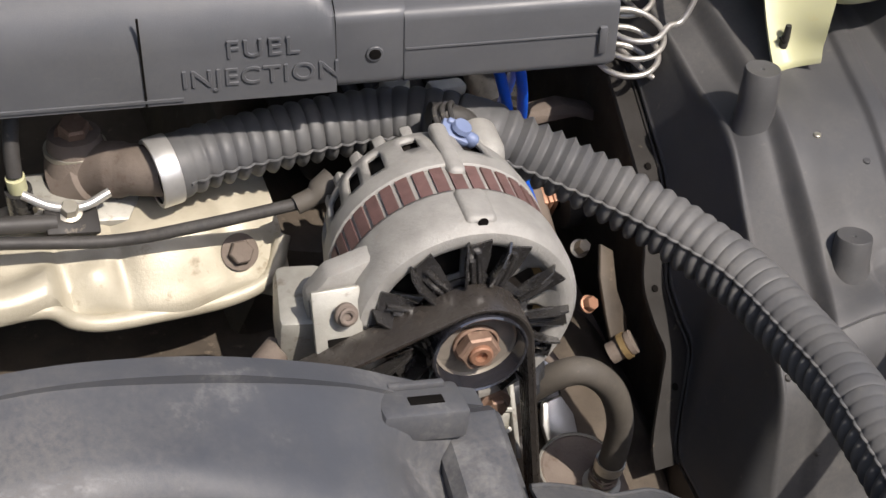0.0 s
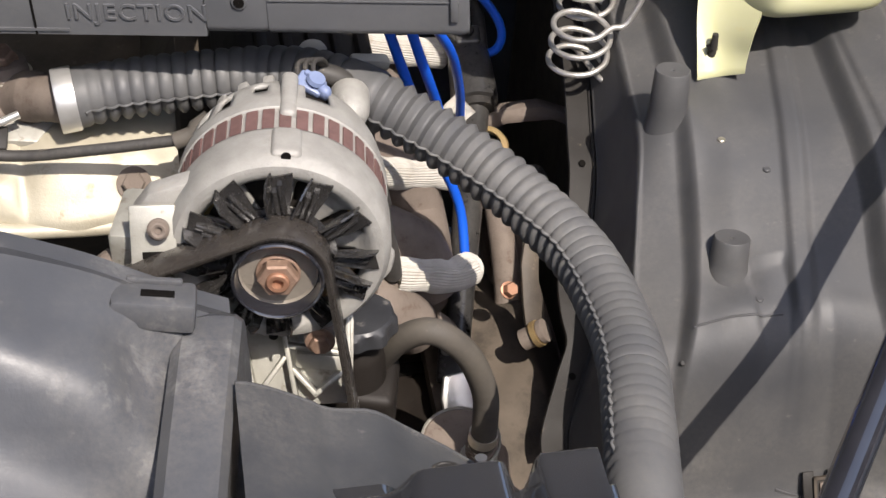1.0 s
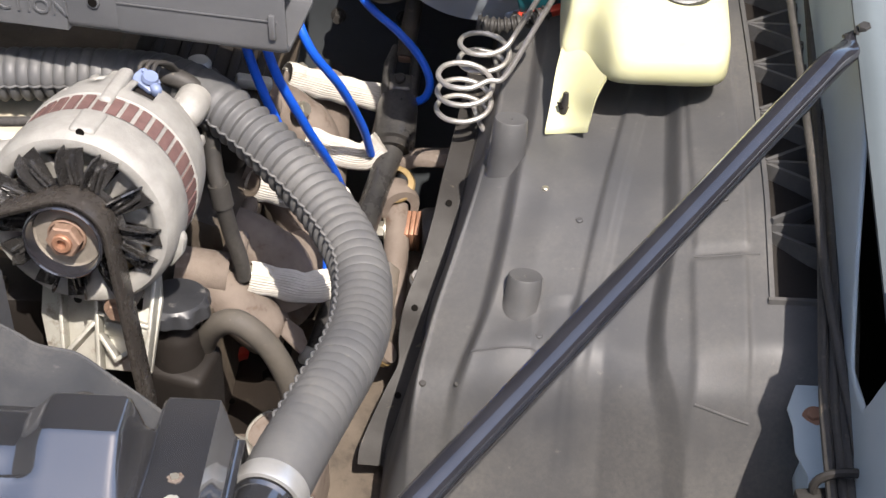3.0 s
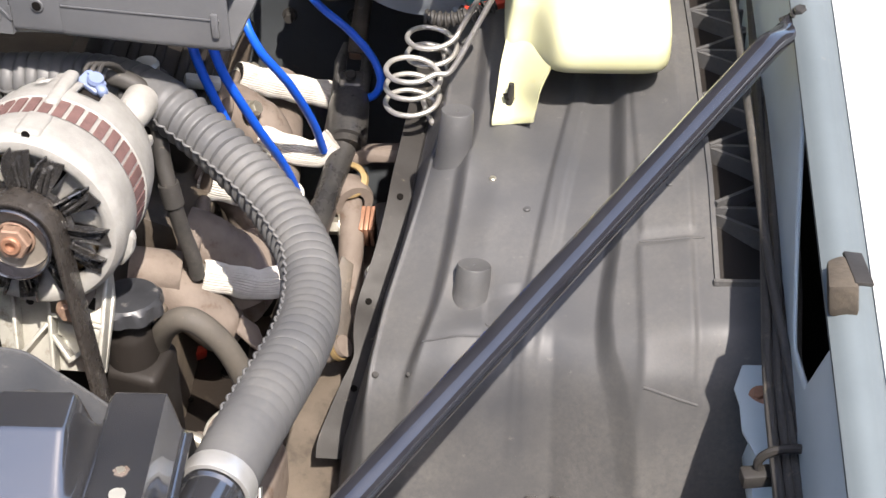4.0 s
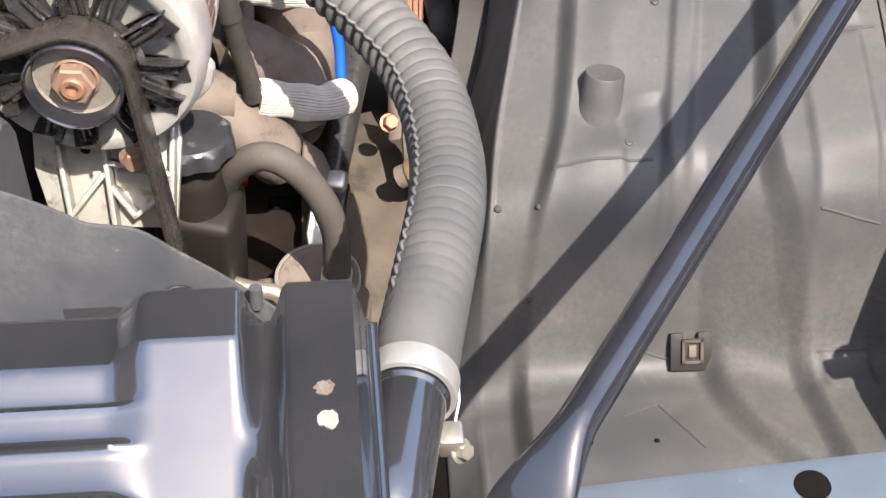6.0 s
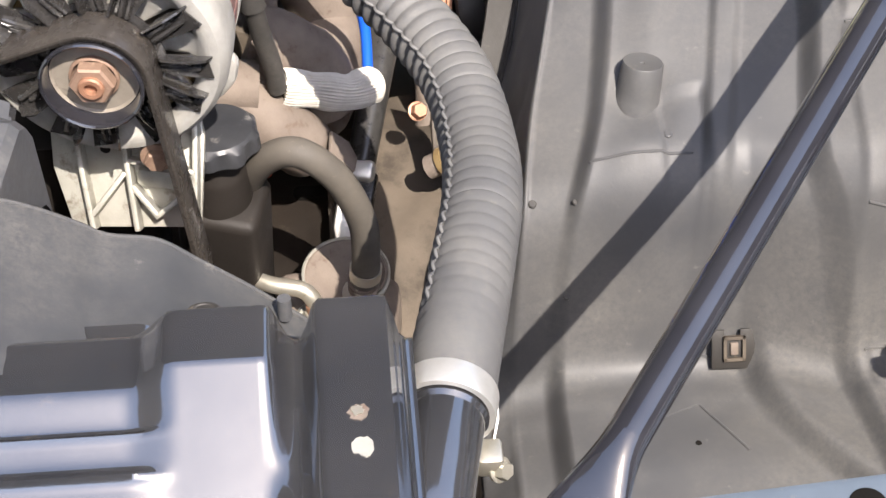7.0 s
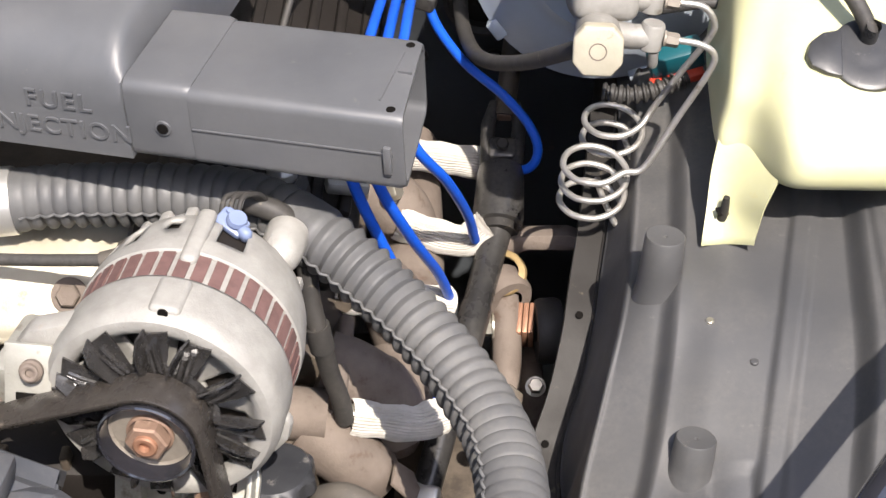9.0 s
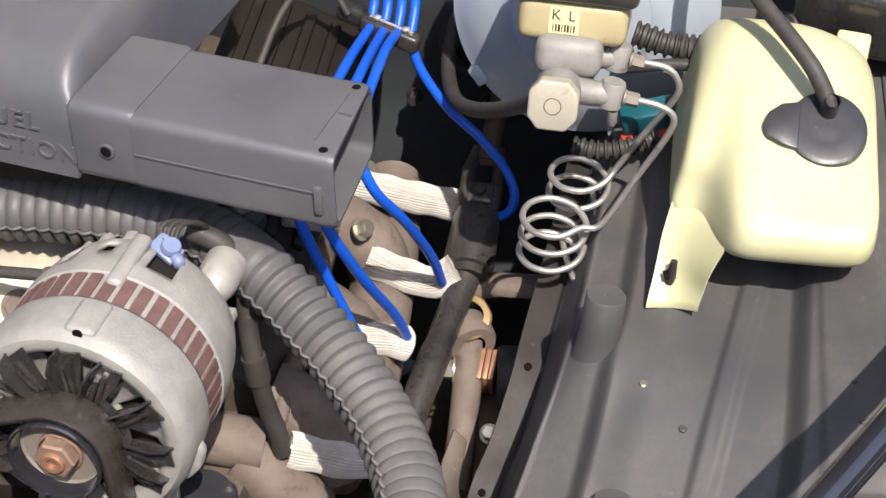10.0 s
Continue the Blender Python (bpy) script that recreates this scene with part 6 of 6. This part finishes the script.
part("cap_tab", slab([(-0.029, -0.004), (-0.026, -0.011), (-0.016, -0.016), (-0.006, -0.018), (-0.006, 0.016), (-0.018, 0.013), (-0.026, 0.006)], 0.005, capm @ pose(-0.0115, 0, 0.0), 0.0012), "cap", cp)
part("nipple", lathe([(0.0060, 0.002), (0.0050, 0.012), (0.0048, 0.018)], 20, capm @ pose(0.0, 0.012, 0)), "black", cp)
part("hose", sweep(cr([capm @ Vector((0, 0.012, 0.008)), (0.4215, 0.294, 0.836), (0.412, 0.303, 0.848), (0.396, 0.322, 0.858), (0.374, 0.352, 0.868), (0.352, 0.40, 0.875), (0.345, 0.50, 0.87)], 8), 0.0056, 18), "rubber", tank, "black rubber filler hose")

# ---- brake master cylinder, booster and coiled lines ----
boost = thing("brake_booster", (0.29, 0.50, 0.66), "large grey zinc brake booster drum", "brake booster")
AX = Vector((0.05, 0.93, -0.30)).normalized()            # the cylinder's axis, to the back
bo = along((0.263, 0.46, 0.778), Vector((0.263, 0.46, 0.778)) - AX)
part("drum", lathe([(0.092, -0.10), (0.096, -0.085), (0.096, -0.012), (0.099, -0.010), (0.099, -0.004), (0.096, -0.002), (0.090, 0.003), (0.078, 0.014), (0.062, 0.020), (0.056, 0.022), (0.050, 0.030), (0.0001, 0.034)], 72, bo), "booster", boost)
for a in (-20, 60, 150, 220, 290):
    part("crimp_lug", box((0.010, 0.016, 0.014), bo @ pose(0.098 * math.cos(radians(a)), 0.098 * math.sin(radians(a)), -0.006, 0, 0, a), 0.002), "booster", boost)
mc = thing("master_cylinder", (0.262, 0.35, 0.79), "cast alloy brake master cylinder with resin reservoir", "master cylinder")
cyl = Matrix.Translation((0.252, 0.2675, 0.8255)) @ AX.to_track_quat("Z", "Y").to_matrix().to_4x4()
up = Vector((0, 0.31, 0.95))
part("bore", lathe([(0.0125, 0.008), (0.0145, 0.016), (0.0155, 0.03), (0.0165, 0.12), (0.0235, 0.13), (0.0235, 0.17), (0.0001, 0.17)], 32, cyl), "mcast", mc)
part("end_cap", slab([(-0.0160, -0.008), (-0.009, -0.0165), (0.009, -0.0165), (0.0160, -0.008), (0.0160, 0.0085), (0.009, 0.0165), (-0.009, 0.0165), (-0.0160, 0.0085)], 0.012, cyl @ pose(0, 0, -0.001), 0.0018, 3), "cream", mc)
part("end_bore", lathe([(0.0058, -0.0013), (0.0050, -0.0010), (0.0044, 0.0), (0.0001, 0.0)], 24, cyl), "iron", mc)
part("valve_block", box((0.044, 0.060, 0.026), Matrix.Translation((0.259, 0.335, 0.826)) @ pose(0, 0, 0, -18, 0, -3), 0.008, 3), "mcast", mc)
for y, z, x in ((0.302, 0.8145, 0.2885), (0.332, 0.8235, 0.2905)):
    part("port_boss", sweep([(0.258, y + 0.002, z), (0.276, y, z - 0.001), (x, y, z - 0.001)], [0.0095, 0.0085, 0.0080], 22), "mcast", mc)
    part("port_head", lathe([(0.0001, -0.0095), (0.0072, -0.0095), (0.0080, -0.0085), (0.0080, 0.0075), (0.0070, 0.0090), (0.0001, 0.0090)], 28, Matrix.Translation((x, y, z)) @ pose(0, 0, 0, -10, 8, 0)), "mcast", mc)
    part("line_nut", hexhead((x + 0.008, y - 0.001, z - 0.0015), (1, -0.12, -0.12), 0.0085, 0.010, 1.1), "dish", mc)
part("drip", lathe([(0.0035, 0), (0.0035, -0.010), (0.0026, -0.012), (0.0001, -0.012)], 14, pose(0.290, 0.296, 0.806)), "mcast", mc)
rm = Matrix.Translation((0.2600, 0.353, 0.8430)) @ pose(0, 0, 0, -17, 0, -3)
part("reservoir", box((0.072, 0.062, 0.030), rm, 0.008, 4), "res", mc, "amber resin reservoir")
part("reservoir_lid", box((0.084, 0.080, 0.014), rm @ pose(0, 0.004, 0.0205), 0.005, 3), "black", mc)
lab = rm @ pose(-0.005, -0.0314, 0.001, 90, 0, 0)
lp = part("label", box((0.0195, 0.0175, 0.0006), lab), "label", mc, "yellow paper label with two letters and bars")
for ch, x in (("K", -0.0052), ("L", 0.0050)):
    cu = bpy.data.curves.new("letter", 'FONT')
    cu.body, cu.size, cu.extrude, cu.align_x = ch, 0.0100, 0.0001, 'CENTER'
    tmp = bpy.data.objects.new("letter", cu)
    scene.collection.objects.link(tmp)
    bpy.context.view_layer.update()
    me = bpy.data.meshes.new_from_object(tmp.evaluated_get(bpy.context.evaluated_depsgraph_get()))
    bpy.data.objects.remove(tmp)
    tm = lab @ Matrix.Translation((x, 0.0004, 0.0006))
    part("letter", ([tm @ q.co for q in me.vertices], [tuple(p.vertices) for p in me.polygons]), "ink", lp, smooth=0)
for k in range(8):
    part("bar", box((0.0007 + 0.0004 * (k % 3), 0.0048, 0.0003), lab @ pose(-0.0068 + 0.00195 * k, -0.0050, 0.0005)), "ink", lp)

def brake_line(start, loops, centre, axis, r, pitch, lead_out, ph, label):
    """A steel line that runs down from its nut and winds into a coil."""
    c, ax = Vector(centre), Vector(axis).normalized()
    u = ax.cross(Vector((0, 1, 0.2))).normalized()
    w = ax.cross(u).normalized()
    coil = []
    for k in range(int(loops * 24) + 1):
        t = ph - 2 * math.pi * k / 24
        coil.append(c + u * r * math.cos(t) + w * r * math.sin(t) - ax * pitch * k / 24)
    pts = [Vector(p) for p in start] + coil[::3] + [Vector(p) for p in lead_out]
    path = cr(pts, 6)
    k = 6 * len(start)
    th = thing("brake_line", centre, label, "brake line", "coiled brake lines")
    part("riser", sweep(path[:k + 1], 0.0023, 14), "line", th, smooth=60)
    part("coil", sweep(path[k:], 0.0023, 14), "line", th, smooth=60)
    return th

brake_line([(0.305, 0.300, 0.8125), (0.320, 0.2975, 0.811), (0.3295, 0.297, 0.804), (0.328, 0.297, 0.790), (0.310, 0.295, 0.752), (0.290, 0.288, 0.715)], 3.0, (0.258, 0.299, 0.714), (0.04, -0.10, 1.0), 0.0228, 0.0175, [(0.262, 0.335, 0.662), (0.27, 0.37, 0.63)], 2.5, "coiled bright steel brake line from the master cylinder")
brake_line([(0.308, 0.331, 0.821), (0.324, 0.329, 0.819), (0.332, 0.328, 0.808), (0.330, 0.328, 0.795), (0.313, 0.334, 0.760), (0.298, 0.338, 0.728)], 2.0, (0.272, 0.343, 0.719), (0.04, -0.10, 1.0), 0.0212, 0.0180, [(0.28, 0.375, 0.68), (0.285, 0.40, 0.65)], 2.5, "second coiled steel brake line behind the first")

# leads and connectors near the booster
conduit = even(cr([(0.300, 0.396, 0.800), (0.329, 0.392, 0.795), (0.358, 0.392, 0.797), (0.41, 0.42, 0.80)], 10), 0.0012)
solid("wire_conduit", sweep(conduit, 0.0085 + 0.0012 * np.sign(np.sin(np.arange(len(conduit)) * 1.3)), 20), "rubber", "black corrugated wire conduit behind the tank", "conduit")
conduit = even(cr([(0.264, 0.372, 0.716), (0.283, 0.370, 0.715), (0.304, 0.372, 0.719), (0.325, 0.38, 0.725)], 10), 0.0012)
solid("wire_conduit", sweep(conduit, 0.0062 + 0.0010 * np.sign(np.sin(np.arange(len(conduit)) * 1.3)), 18), "rubber", "thin black corrugated wire conduit under the booster", "conduit")
conn = thing("connector", (0.325, 0.375, 0.755), "teal electrical connector with a red lock", "connector")
part("body", box((0.040, 0.018, 0.020), pose(0.316, 0.387, 0.737, 15, -14, 8), 0.003), "teal", conn)
part("lock", box((0.040, 0.010, 0.008), pose(0.318, 0.380, 0.723, 15, -14, 8), 0.002), "red", conn)
solid("vacuum_hose", sweep(cr([(0.242, 0.29, 0.812), (0.205, 0.355, 0.753), (0.176, 0.415, 0.713), (0.162, 0.465, 0.702), (0.158, 0.515, 0.703), (0.164, 0.56, 0.715)], 10), 0.0058, 16), "rubber", "black rubber vacuum hose passing behind the master cylinder", "hose")
solid("thin_hose", sweep(cr([(0.292, 0.376, 0.784), (0.305, 0.375, 0.787), (0.328, 0.375, 0.791), (0.351, 0.377, 0.792), (0.39, 0.40, 0.792)], 8), 0.0042, 14), "rubber", "thin black rubber hose below the corrugated conduit", "hose")
fuse = thing("relay_box", (0.46, 0.46, 0.74), "black relay box with a cream connector", "relay box")
part("box", box((0.12, 0.10, 0.06), pose(0.48, 0.48, 0.80, 8, 0, -12), 0.010, 3), "black", fuse)
part("connector", box((0.024, 0.024, 0.028), pose(0.452, 0.412, 0.785, 10, 0, -10), 0.003), "label", fuse)
for k in range(3):
    part("lead", sweep(cr([(0.445 + 0.006 * k, 0.405, 0.775), (0.452 + 0.006 * k, 0.398, 0.755), (0.48, 0.40, 0.74)], 6), 0.0016, 8), "sleeve", fuse)

# closing panels behind and under the view
solid("left_fender", box((0.05, 1.2, 0.5), pose(-0.78, 0.1, 0.62), 0.01), "fender", "pale painted inner fender on the far side", "fender", kind="structure")
